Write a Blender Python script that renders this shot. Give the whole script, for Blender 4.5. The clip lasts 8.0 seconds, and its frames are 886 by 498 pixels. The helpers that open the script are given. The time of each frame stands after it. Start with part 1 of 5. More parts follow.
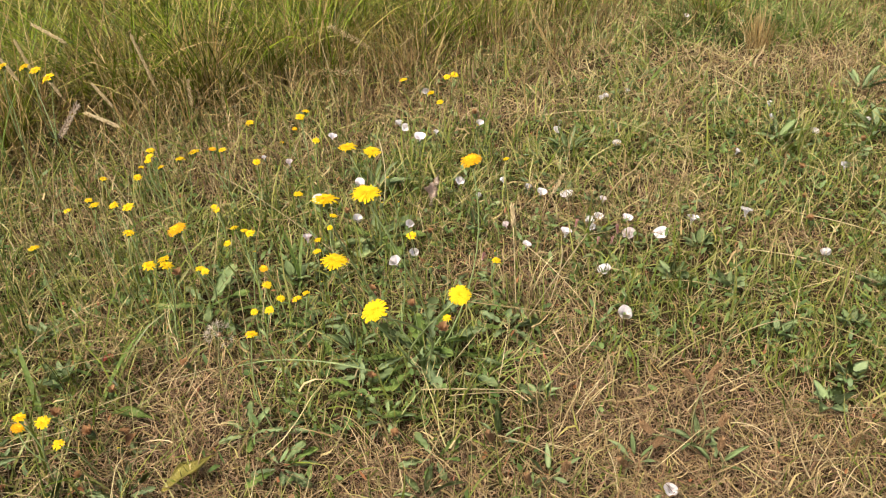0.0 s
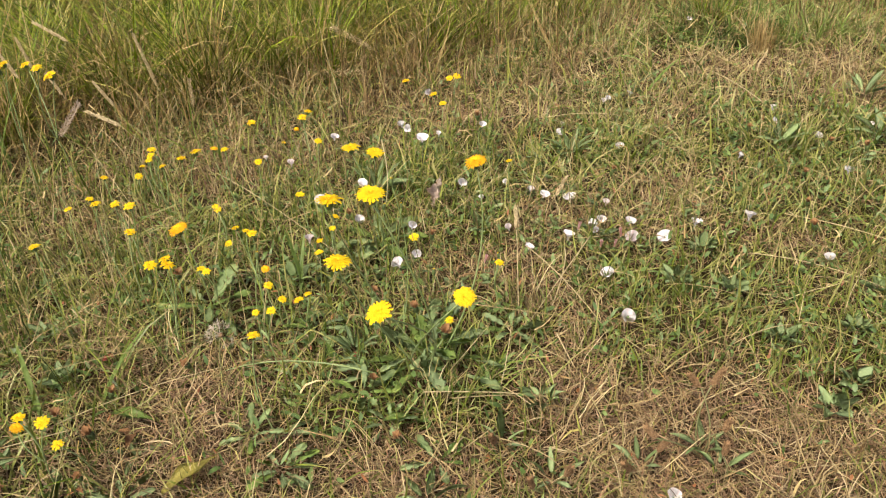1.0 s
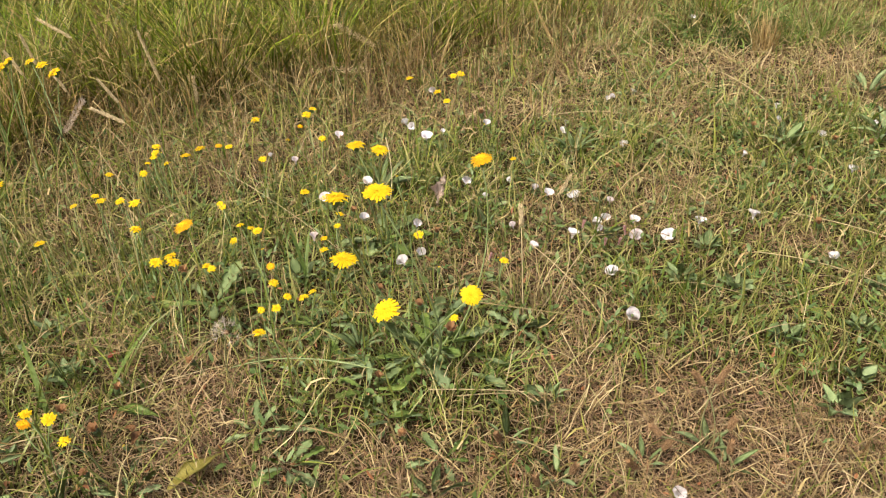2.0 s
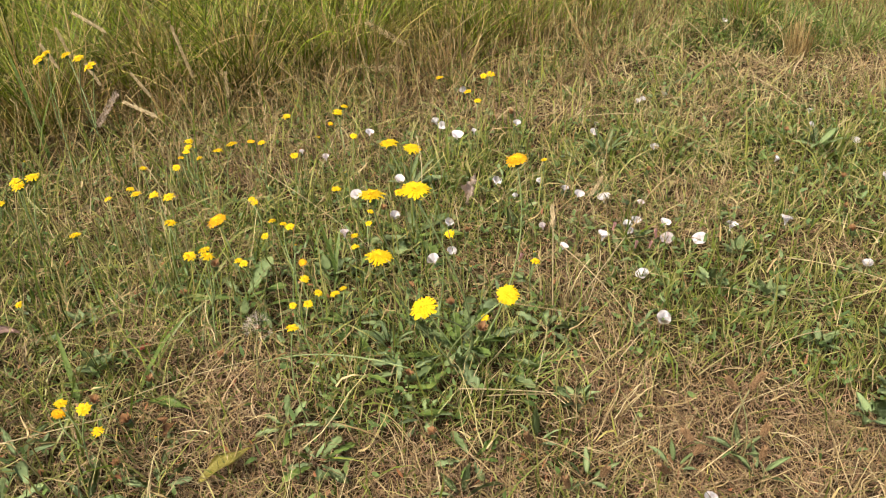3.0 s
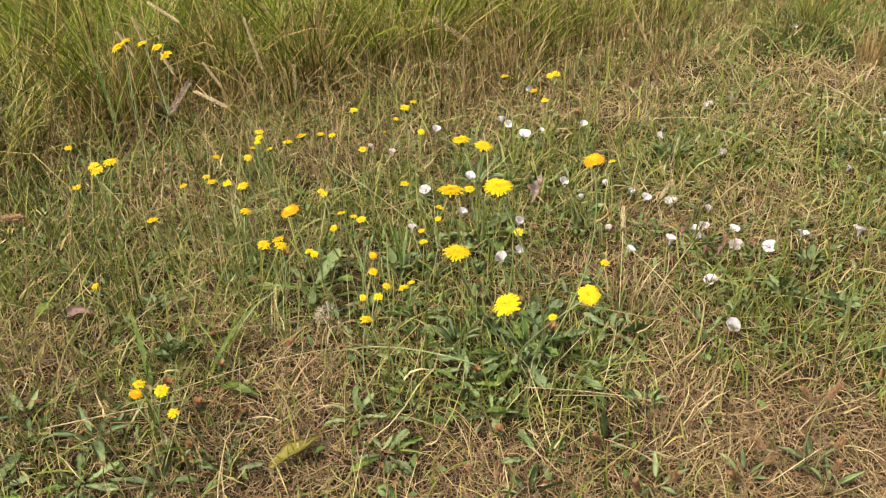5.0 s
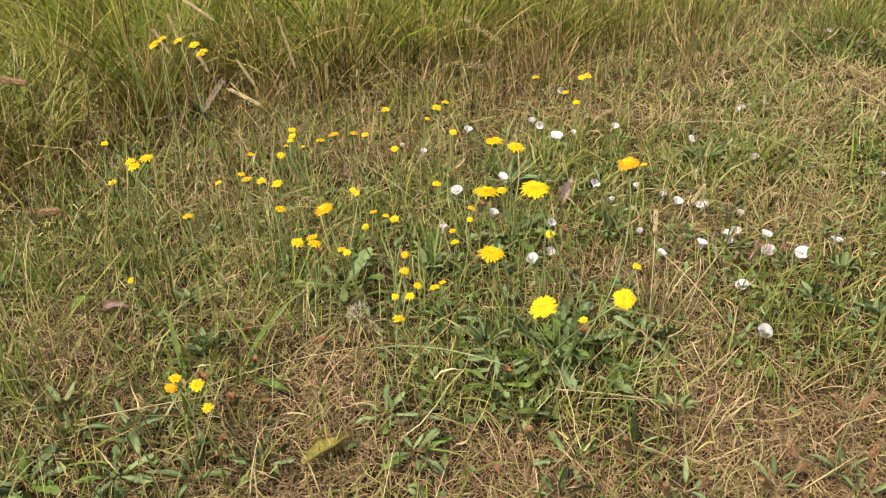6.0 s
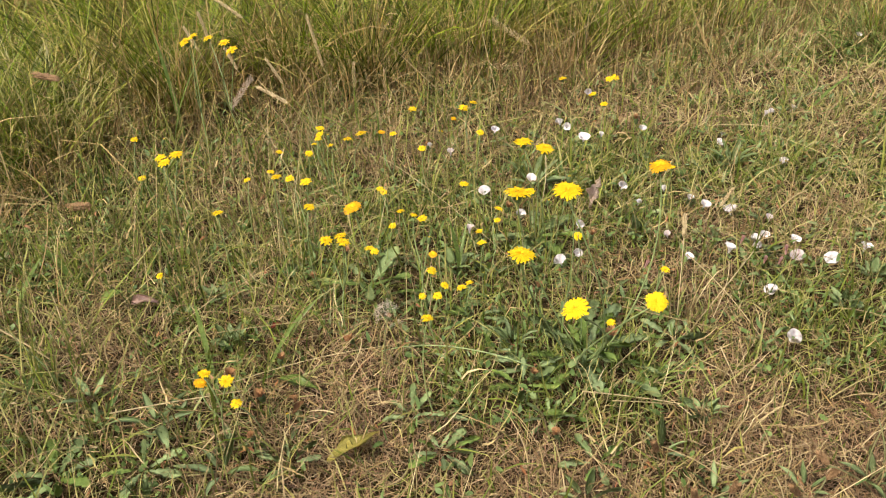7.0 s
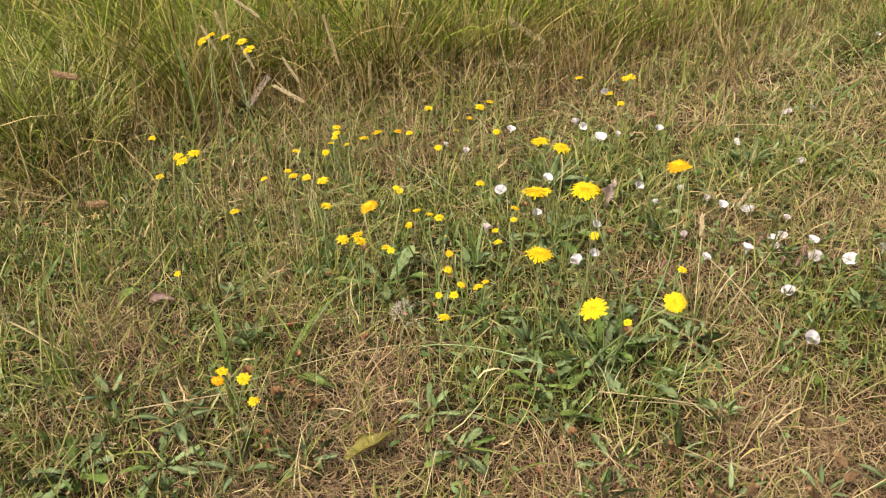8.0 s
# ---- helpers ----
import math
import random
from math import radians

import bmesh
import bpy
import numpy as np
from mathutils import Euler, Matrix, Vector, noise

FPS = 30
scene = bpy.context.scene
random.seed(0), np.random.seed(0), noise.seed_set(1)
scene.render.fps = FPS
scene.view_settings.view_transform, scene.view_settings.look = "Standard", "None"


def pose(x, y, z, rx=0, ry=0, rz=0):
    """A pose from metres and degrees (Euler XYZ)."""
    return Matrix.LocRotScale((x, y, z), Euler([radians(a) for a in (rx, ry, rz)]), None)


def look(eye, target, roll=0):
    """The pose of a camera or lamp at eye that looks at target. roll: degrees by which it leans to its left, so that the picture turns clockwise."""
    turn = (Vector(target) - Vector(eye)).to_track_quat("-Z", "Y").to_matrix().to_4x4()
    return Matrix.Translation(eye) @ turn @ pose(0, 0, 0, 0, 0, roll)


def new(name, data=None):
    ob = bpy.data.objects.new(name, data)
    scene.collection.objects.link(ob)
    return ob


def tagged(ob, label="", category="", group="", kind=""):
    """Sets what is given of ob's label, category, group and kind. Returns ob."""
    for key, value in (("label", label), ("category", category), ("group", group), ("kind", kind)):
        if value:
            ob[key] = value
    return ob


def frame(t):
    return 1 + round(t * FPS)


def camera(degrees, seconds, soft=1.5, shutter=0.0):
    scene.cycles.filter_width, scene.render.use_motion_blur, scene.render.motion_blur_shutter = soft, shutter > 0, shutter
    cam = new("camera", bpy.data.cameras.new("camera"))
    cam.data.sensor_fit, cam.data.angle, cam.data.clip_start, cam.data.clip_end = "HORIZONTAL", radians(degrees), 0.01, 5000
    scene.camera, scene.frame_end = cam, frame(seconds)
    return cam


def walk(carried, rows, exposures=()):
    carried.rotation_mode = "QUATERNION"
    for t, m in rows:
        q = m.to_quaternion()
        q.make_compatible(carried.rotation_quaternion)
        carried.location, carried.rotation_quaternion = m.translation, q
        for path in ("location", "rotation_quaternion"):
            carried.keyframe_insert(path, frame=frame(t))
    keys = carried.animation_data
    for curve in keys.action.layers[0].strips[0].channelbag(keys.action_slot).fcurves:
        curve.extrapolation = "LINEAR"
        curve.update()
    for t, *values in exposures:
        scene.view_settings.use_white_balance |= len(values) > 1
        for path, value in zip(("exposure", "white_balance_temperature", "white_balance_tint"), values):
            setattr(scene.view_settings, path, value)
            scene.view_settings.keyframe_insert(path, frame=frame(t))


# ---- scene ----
# ---------------------------------------------------------------- camera
cam = camera(53.4, 8.0, soft=1.15)
PATH = [
    (0, (0.067, 0.019, 0.893), (-0.07, 1.702, -0.179), -1.8),
    (0.5, (0.063, 0.02, 0.892), (-0.071, 1.706, -0.176), -1.6),
    (1, (0.059, 0.025, 0.888), (-0.074, 1.711, -0.18), -1.3),
    (1.2, (0.06, 0.025, 0.89), (-0.075, 1.709, -0.182), -1.35),
    (2.3, (0.049, 0.022, 0.89), (-0.088, 1.705, -0.184), -1.05),
    (2.5, (0.047, 0.021, 0.89), (-0.101, 1.703, -0.183), -1.0),
    (3, (0.032, 0.021, 0.889), (-0.144, 1.7, -0.183), -0.8),
    (3.5, (0.021, 0.018, 0.889), (-0.176, 1.694, -0.184), -0.6),
    (4, (0.009, 0.016, 0.89), (-0.219, 1.687, -0.185), -0.6),
    (4.5, (-0.001, 0.014, 0.889), (-0.25, 1.682, -0.186), -0.5),
    (4.7, (-0.005, 0.013, 0.888), (-0.262, 1.681, -0.186), -0.45),
    (5.8, (-0.026, 0.006, 0.893), (-0.331, 1.664, -0.183), -0.3),
    (6, (-0.027, 0.005, 0.894), (-0.344, 1.661, -0.182), -0.3),
    (6.5, (-0.036, 0.003, 0.895), (-0.373, 1.655, -0.181), -0.2),
    (7, (-0.042, 0.002, 0.894), (-0.399, 1.65, -0.182), -0.2),
    (7.5, (-0.047, 0.001, 0.894), (-0.422, 1.644, -0.183), -0.3),
    (8, (-0.047, 0.0, 0.895), (-0.433, 1.641, -0.183), -0.5),
]
walk(cam, [(t, look(eye, target, roll)) for t, eye, target, roll in PATH])

# ---------------------------------------------------------------- light
SUN_ELEVATION, SUN_TURN = 58.0, 215.0
world = bpy.data.worlds.new("hazy_sky")
scene.world = world
world.use_nodes = True
wn = world.node_tree
sky = wn.nodes.new("ShaderNodeTexSky")
sky.sky_type = "NISHITA"
sky.sun_disc = False
sky.sun_elevation, sky.sun_rotation = radians(SUN_ELEVATION), radians(SUN_TURN)
sky.dust_density, sky.air_density, sky.ozone_density = 6.0, 0.7, 0.3
wn.links.new(sky.outputs[0], wn.nodes["Background"].inputs[0])
wn.nodes["Background"].inputs[1].default_value = 0.138
sun_data = bpy.data.lights.new("sun", "SUN")
sun_data.energy, sun_data.angle, sun_data.color = 2.42, radians(20), (1.0, 0.95, 0.79)
sun = new("sun", sun_data)
se, sr = radians(SUN_ELEVATION), radians(SUN_TURN)
sun.matrix_world = look((0, 0, 0), (-math.sin(sr) * math.cos(se), -math.cos(sr) * math.cos(se), -math.sin(se)))
sun.location = (0, 0, 20)
scene.view_settings.exposure = 0.73

# ---------------------------------------------------------------- materials
def principled(name):
    m = bpy.data.materials.new(name)
    m.use_nodes = True
    t = m.node_tree
    return m, t, t.nodes["Principled BSDF"]


def ramp(t, stops):
    r = t.nodes.new("ShaderNodeValToRGB")
    e = r.color_ramp.elements
    while len(e) < len(stops):
        e.new(0.5)
    for el, (p, c) in zip(e, stops):
        el.position, el.color = p, (*c, 1)
    return r


def mixed(t, fac, a, b, how="MIX"):
    n = t.nodes.new("ShaderNodeMix")
    n.data_type, n.blend_type = "RGBA", how
    for sock, v in ((n.inputs[0], fac), (n.inputs[6], a), (n.inputs[7], b)):
        if hasattr(v, "default_value"):
            t.links.new(v, sock)
        else:
            sock.default_value = v if isinstance(v, (int, float)) else (*v, 1)
    return n.outputs[2]


def noise_of(t, scale, detail=4.0, coord="Object", rough=0.6):
    c = t.nodes.new("ShaderNodeTexCoord")
    n = t.nodes.new("ShaderNodeTexNoise")
    n.inputs["Scale"].default_value, n.inputs["Detail"].default_value, n.inputs["Roughness"].default_value = scale, detail, rough
    t.links.new(c.outputs[coord], n.inputs["Vector"])
    return n.outputs["Fac"]


def blade_material(name, palette, tip, tip_from=0.55, rough=0.55, thin=0.35, island=True, patch=None, gloss=0.45):
    """Leaf tissue: a colour per blade, drier tip, faint veins along it, light passing through."""
    m, t, b = principled(name)
    if island:
        g = t.nodes.new("ShaderNodeNewGeometry")
        rnd = g.outputs["Random Per Island"]
    else:
        g = t.nodes.new("ShaderNodeObjectInfo")
        rnd = g.outputs["Random"]
    base = ramp(t, [(i / (len(palette) - 1), c) for i, c in enumerate(palette)])
    t.links.new(rnd, base.inputs[0])
    own = base.outputs[0]
    if patch:
        second = ramp(t, [(i / (len(patch) - 1), c) for i, c in enumerate(patch)])
        t.links.new(rnd, second.inputs[0])
        share = ramp(t, [(0.49, (0, 0, 0)), (0.66, (1, 1, 1))])
        t.links.new(noise_of(t, 5.5, 3.0), share.inputs[0])
        own = mixed(t, share.outputs[0], own, second.outputs[0])
    uv = t.nodes.new("ShaderNodeUVMap")
    sep = t.nodes.new("ShaderNodeSeparateXYZ")
    t.links.new(uv.outputs[0], sep.inputs[0])
    mr = t.nodes.new("ShaderNodeMapRange")
    mr.inputs[1].default_value, mr.inputs[2].default_value = tip_from, 1.05
    t.links.new(sep.outputs[1], mr.inputs[0])
    col = mixed(t, mr.outputs[0], own, tip)
    blot = noise_of(t, 90.0, 3.0)
    br = ramp(t, [(0.3, (0.72, 0.70, 0.66)), (0.7, (1.2, 1.18, 1.1))])
    t.links.new(blot, br.inputs[0])
    col = mixed(t, 0.8, col, br.outputs[0], "MULTIPLY")
    t.links.new(col, b.inputs["Base Color"])
    b.inputs["Roughness"].default_value = rough
    b.inputs["Specular IOR Level"].default_value = gloss
    tr = t.nodes.new("ShaderNodeBsdfTranslucent")
    t.links.new(col, tr.inputs[0])
    mx = t.nodes.new("ShaderNodeMixShader")
    mx.inputs[0].default_value = thin
    t.links.new(b.outputs[0], mx.inputs[1])
    t.links.new(tr.outputs[0], mx.inputs[2])
    t.links.new(mx.outputs[0], t.nodes["Material Output"].inputs[0])
    return m


def spotted(name, dark, light, scale, rough=0.6, bump=0.0, thin=0.0, centre=0.5):
    m, t, b = principled(name)
    n = noise_of(t, scale)
    r = ramp(t, [(centre - 0.2, dark), (centre + 0.2, light)])
    t.links.new(n, r.inputs[0])
    t.links.new(r.outputs[0], b.inputs["Base Color"])
    b.inputs["Roughness"].default_value = rough
    if bump:
        bp = t.nodes.new("ShaderNodeBump")
        bp.inputs["Strength"].default_value, bp.inputs["Distance"].default_value = bump, 0.004
        t.links.new(n, bp.inputs["Height"])
        t.links.new(bp.outputs[0], b.inputs["Normal"])
    if thin:
        tr = t.nodes.new("ShaderNodeBsdfTranslucent")
        t.links.new(r.outputs[0], tr.inputs[0])
        mx = t.nodes.new("ShaderNodeMixShader")
        mx.inputs[0].default_value = thin
        t.links.new(b.outputs[0], mx.inputs[1])
        t.links.new(tr.outputs[0], mx.inputs[2])
        t.links.new(mx.outputs[0], t.nodes["Material Output"].inputs[0])
    return m


def soil_material():
    m, t, b = principled("soil_and_thatch")
    fine, broad = noise_of(t, 160.0, 6.0), noise_of(t, 2.2, 5.0)
    near = ramp(t, [(0.32, (0.011, 0.0075, 0.004)), (0.5, (0.040, 0.027, 0.012)), (0.70, (0.115, 0.077, 0.036))])
    t.links.new(fine, near.inputs[0])
    wide = ramp(t, [(0.35, (0.035, 0.034, 0.010)), (0.65, (0.085, 0.058, 0.026))])
    t.links.new(broad, wide.inputs[0])
    col = mixed(t, 0.30, near.outputs[0], wide.outputs[0])
    sward = ramp(t, [(0.35, (0.042, 0.045, 0.014)), (0.5, (0.078, 0.066, 0.025)), (0.65, (0.125, 0.094, 0.044))])
    t.links.new(noise_of(t, 7.0, 8.0, rough=0.75), sward.inputs[0])
    place = t.nodes.new("ShaderNodeTexCoord")
    off = t.nodes.new("ShaderNodeVectorMath"); off.operation = "DISTANCE"
    off.inputs[1].default_value = (-0.3, 1.8, 0.0)
    t.links.new(place.outputs["Object"], off.inputs[0])
    grown = t.nodes.new("ShaderNodeMapRange")
    grown.inputs[1].default_value, grown.inputs[2].default_value = 1.6, 2.6
    t.links.new(off.outputs["Value"], grown.inputs[0])
    col = mixed(t, grown.outputs[0], col, sward.outputs[0])
    t.links.new(col, b.inputs["Base Color"])
    b.inputs["Roughness"].default_value = 1.0
    b.inputs["Specular IOR Level"].default_value = 0.05
    bp = t.nodes.new("ShaderNodeBump")
    bp.inputs["Strength"].default_value, bp.inputs["Distance"].default_value = 0.8, 0.01
    t.links.new(fine, bp.inputs["Height"])
    t.links.new(bp.outputs[0], b.inputs["Normal"])
    return m


STRAW = [(0.098, 0.058, 0.026), (0.351, 0.262, 0.114), (0.195, 0.12, 0.05), (0.439, 0.35, 0.2), (0.283, 0.198, 0.081), (0.127, 0.07, 0.032), (0.390, 0.308, 0.152), (0.254, 0.15, 0.068)]
LITTER = [(0.038, 0.021, 0.011), (0.30, 0.192, 0.106), (0.12, 0.066, 0.034), (0.43, 0.305, 0.185), (0.20, 0.112, 0.060), (0.074, 0.040, 0.021), (0.35, 0.230, 0.130), (0.25, 0.125, 0.068)]
GREEN = [(0.085, 0.135, 0.014), (0.199, 0.24, 0.036), (0.033, 0.064, 0.009), (0.310, 0.32, 0.072), (0.112, 0.158, 0.02), (0.407, 0.375, 0.14), (0.153, 0.186, 0.03), (0.056, 0.09, 0.011)]
# near-black tones in the next two palettes paint shade between long blades
OLIVE_AND_SHADE = [(0.105, 0.165, 0.006), (0.195, 0.268, 0.012), (0.014, 0.032, 0.003), (0.245, 0.282, 0.026), (0.125, 0.190, 0.008), (0.022, 0.046, 0.003), (0.41, 0.36, 0.11), (0.17, 0.215, 0.010), (0.018, 0.030, 0.003)]
TAWNY_AND_SHADE = [(0.155, 0.175, 0.012), (0.330, 0.285, 0.05), (0.029, 0.034, 0.005), (0.466, 0.38, 0.14), (0.184, 0.175, 0.016), (0.107, 0.062, 0.014), (0.330, 0.205, 0.055), (0.024, 0.022, 0.005), (0.407, 0.32, 0.11)]
M_SOIL = soil_material()
M_STRAW = blade_material("dead_straw", STRAW, (0.42, 0.325, 0.160), 0.6, 0.5, 0.08, gloss=0.3)
M_PALE = blade_material("pale_straw", [(0.42, 0.335, 0.165), (0.54, 0.455, 0.26), (0.30, 0.215, 0.09), (0.48, 0.40, 0.20), (0.34, 0.32, 0.12)], (0.50, 0.41, 0.22), 0.6, 0.55, 0.15)
M_GREEN = blade_material("green_grass", GREEN, (0.40, 0.32, 0.14), 0.60, 0.40, 0.22, gloss=0.28)
M_LITTER = blade_material("straw_litter", LITTER, (0.34, 0.23, 0.11), 0.7, 0.7, 0.1)
M_BROWN_BLADE = blade_material("brown_dead_grass", [(0.050, 0.028, 0.010), (0.20, 0.12, 0.042), (0.10, 0.054, 0.018), (0.32, 0.21, 0.085)], (0.28, 0.2, 0.08), 0.6, 0.6, 0.2)
M_TAN_BLADE = blade_material("golden_brown_dead_grass", [(0.215, 0.128, 0.042), (0.47, 0.338, 0.140), (0.29, 0.183, 0.062), (0.57, 0.435, 0.215), (0.13, 0.075, 0.026), (0.41, 0.295, 0.120)], (0.50, 0.36, 0.165), 0.6, 0.6, 0.12, gloss=0.3)
M_DARK = blade_material("dark_green_grass", [(0.035, 0.070, 0.010), (0.10, 0.165, 0.028), (0.045, 0.085, 0.012), (0.21, 0.28, 0.08), (0.07, 0.12, 0.018), (0.30, 0.34, 0.13)], (0.12, 0.18, 0.04), 0.8, 0.5, 0.2, gloss=0.2)
M_FRESH = blade_material("fresh_grass", [(0.14, 0.21, 0.038), (0.26, 0.32, 0.076), (0.09, 0.15, 0.024), (0.35, 0.37, 0.12), (0.17, 0.235, 0.042)], (0.34, 0.31, 0.12), 0.7, 0.45, 0.3, gloss=0.3)
M_BUFF = blade_material("buff_straw", [(0.40, 0.32, 0.15), (0.52, 0.44, 0.24), (0.31, 0.29, 0.10), (0.46, 0.40, 0.18), (0.26, 0.18, 0.07)], (0.52, 0.43, 0.24), 0.6, 0.55, 0.2, gloss=0.3)
M_CURL = blade_material("curled_dead_leaf", [(0.19, 0.108, 0.040), (0.43, 0.325, 0.135), (0.56, 0.44, 0.235), (0.28, 0.170, 0.065), (0.34, 0.30, 0.085), (0.11, 0.062, 0.025), (0.22, 0.24, 0.05)], (0.47, 0.37, 0.18), 0.6, 0.55, 0.2, gloss=0.3)
M_TALL = blade_material("long_olive_grass_and_shade", OLIVE_AND_SHADE, (0.32, 0.27, 0.050), 0.78, 0.45, 0.12, patch=TAWNY_AND_SHADE, gloss=0.18)
M_FLECK = blade_material("rusty_withered_leaf", [(0.14, 0.055, 0.022), (0.36, 0.17, 0.075), (0.24, 0.10, 0.045), (0.42, 0.25, 0.14), (0.30, 0.11, 0.06)], (0.36, 0.22, 0.11), 0.7, 0.7, 0.15, gloss=0.2)
M_HERB = blade_material("herb_leaves", [(0.09, 0.155, 0.036), (0.16, 0.240, 0.060), (0.11, 0.18, 0.056), (0.21, 0.285, 0.080)], (0.18, 0.22, 0.07), 0.7, 0.45, 0.3)
M_LEAF = blade_material("broad_leaf", [(0.215, 0.285, 0.120), (0.270, 0.345, 0.150), (0.240, 0.31, 0.155), (0.305, 0.375, 0.175)], (0.27, 0.31, 0.11), 0.8, 0.6, 0.14, island=False, gloss=0.2)
M_BRIGHT = blade_material("fresh_leaf", [(0.16, 0.24, 0.048), (0.21, 0.295, 0.066), (0.14, 0.21, 0.046)], (0.26, 0.32, 0.07), 0.8, 0.40, 0.12, island=False)
M_STALK = blade_material("dry_stalk", [(0.37, 0.285, 0.145), (0.48, 0.395, 0.225), (0.30, 0.215, 0.10), (0.36, 0.335, 0.13)], (0.44, 0.36, 0.20), 0.7, 0.55, 0.1, island=False)
M_STEM = spotted("green_stem", (0.15, 0.205, 0.065), (0.27, 0.33, 0.13), 60.0, 0.45)
M_VINE = spotted("vine_stem", (0.10, 0.12, 0.04), (0.22, 0.19, 0.08), 60.0, 0.55)
M_RAY = spotted("yellow_florets", (0.83, 0.565, 0.001), (0.87, 0.63, 0.002), 300.0, 0.8, thin=0.38)
M_RAY_OLD = spotted("orange_yellow_florets", (0.78, 0.38, 0.001), (0.84, 0.47, 0.002), 300.0, 0.8, thin=0.38)
M_CORE = spotted("deep_yellow_florets", (0.82, 0.54, 0.001), (0.87, 0.60, 0.002), 700.0, 0.8, thin=0.38)
M_CUP = spotted("green_bracts", (0.055, 0.085, 0.020), (0.13, 0.17, 0.055), 260.0, 0.55)
M_RUST = spotted("rusty_florets", (0.16, 0.078, 0.028), (0.36, 0.185, 0.075), 350.0, 0.8)
M_SPIKE = spotted("dry_seed_husk", (0.42, 0.31, 0.155), (0.74, 0.60, 0.36), 220.0, 0.7, thin=0.15)
M_SPIKE_PINK = spotted("greyish_pink_seed_husk", (0.38, 0.285, 0.20), (0.66, 0.54, 0.42), 220.0, 0.7, thin=0.15)
M_BROWN = spotted("brown_seed_husk", (0.16, 0.090, 0.040), (0.37, 0.22, 0.105), 260.0, 0.8)
M_DEAD = spotted("dead_leaf", (0.42, 0.30, 0.23), (0.72, 0.58, 0.49), 70.0, 0.7, 0.4, 0.15)
M_YELLOW_LEAF = spotted("yellowed_leaf", (0.28, 0.25, 0.055), (0.55, 0.47, 0.12), 45.0, 0.5, 0.2, 0.25, 0.46)
M_RED_LEAF = spotted("reddened_leaf", (0.26, 0.045, 0.030), (0.45, 0.12, 0.07), 60.0, 0.55, 0.2, 0.2)
M_PINK_LEAF = spotted("pinkish_dead_leaf", (0.36, 0.21, 0.17), (0.60, 0.44, 0.38), 60.0, 0.7, 0.3, 0.15)
M_FLUFF = spotted("grey_down", (0.48, 0.40, 0.31), (0.66, 0.57, 0.46), 200.0, 0.8, thin=0.4)
M_THROAT = spotted("pale_yellow_throat", (0.62, 0.58, 0.30), (0.75, 0.72, 0.45), 300.0, 0.5)


def corolla_material(name, pale, pink, share):
    """White petal tissue with five soft pink bands running out from the middle."""
    m, t, b = principled(name)
    c = t.nodes.new("ShaderNodeTexCoord")
    s = t.nodes.new("ShaderNodeSeparateXYZ")
    t.links.new(c.outputs["Object"], s.inputs[0])
    at = t.nodes.new("ShaderNodeMath"); at.operation = "ARCTAN2"
    t.links.new(s.outputs[1], at.inputs[0]); t.links.new(s.outputs[0], at.inputs[1])
    five = t.nodes.new("ShaderNodeMath"); five.operation = "MULTIPLY"; five.inputs[1].default_value = 5.0
    t.links.new(at.outputs[0], five.inputs[0])
    co = t.nodes.new("ShaderNodeMath"); co.operation = "COSINE"
    t.links.new(five.outputs[0], co.inputs[0])
    r = ramp(t, [(share, pale), (min(share + 0.45, 1.0), pink)])
    mr = t.nodes.new("ShaderNodeMapRange")
    mr.inputs[1].default_value, mr.inputs[2].default_value = -1.0, 1.0
    t.links.new(co.outputs[0], mr.inputs[0])
    t.links.new(mr.outputs[0], r.inputs[0])
    n = noise_of(t, 300.0, 3.0)
    br = ramp(t, [(0.3, (0.90, 0.88, 0.88)), (0.7, (1.0, 1.0, 1.0))])
    t.links.new(n, br.inputs[0])
    col = mixed(t, 1.0, r.outputs[0], br.outputs[0], "MULTIPLY")
    t.links.new(col, b.inputs["Base Color"])
    b.inputs["Roughness"].default_value = 0.5
    tr = t.nodes.new("ShaderNodeBsdfTranslucent")
    t.links.new(col, tr.inputs[0])
    mx = t.nodes.new("ShaderNodeMixShader")
    mx.inputs[0].default_value = 0.5
    t.links.new(b.outputs[0], mx.inputs[1])
    t.links.new(tr.outputs[0], mx.inputs[2])
    t.links.new(mx.outputs[0], t.nodes["Material Output"].inputs[0])
    return m


M_WHITE = corolla_material("white_corolla", (0.90, 0.875, 0.875), (0.87, 0.79, 0.80), 0.62)
M_BLUSH = corolla_material("pink_banded_corolla", (0.86, 0.80, 0.80), (0.79, 0.65, 0.65), 0.55)
M_FURLED = corolla_material("pink_striped_corolla", (0.72, 0.52, 0.49), (0.60, 0.29, 0.27), 0.40)

# ---------------------------------------------------------------- the lie of the land
rng = np.random.default_rng(7)


def waves(x, y, size, seed):
    """Smooth noise, about -1 to 1, with humps of that size in metres."""
    r = np.random.default_rng(seed)
    out = 0.0
    for i in range(7):
        a, k = r.uniform(0, 2 * math.pi), 2 * math.pi / (size * r.uniform(0.7, 1.6))
        out = out + np.sin(k * (x * math.cos(a) + y * math.sin(a)) + r.uniform(0, 6.28) + 0.8 * np.sin(k * 0.6 * (y * math.cos(a) - x * math.sin(a)) + r.uniform(0, 6.28)))
    return out / 3.2


def height(x, y):
    return 0.006 * waves(x, y, 0.30, 3) + 0.004 * waves(x, y, 0.9, 4)


def bump2(x, y, cx, cy, rx, ry=None):
    return np.exp(-((x - cx) / rx) ** 2 - ((y - cy) / (ry or rx)) ** 2)


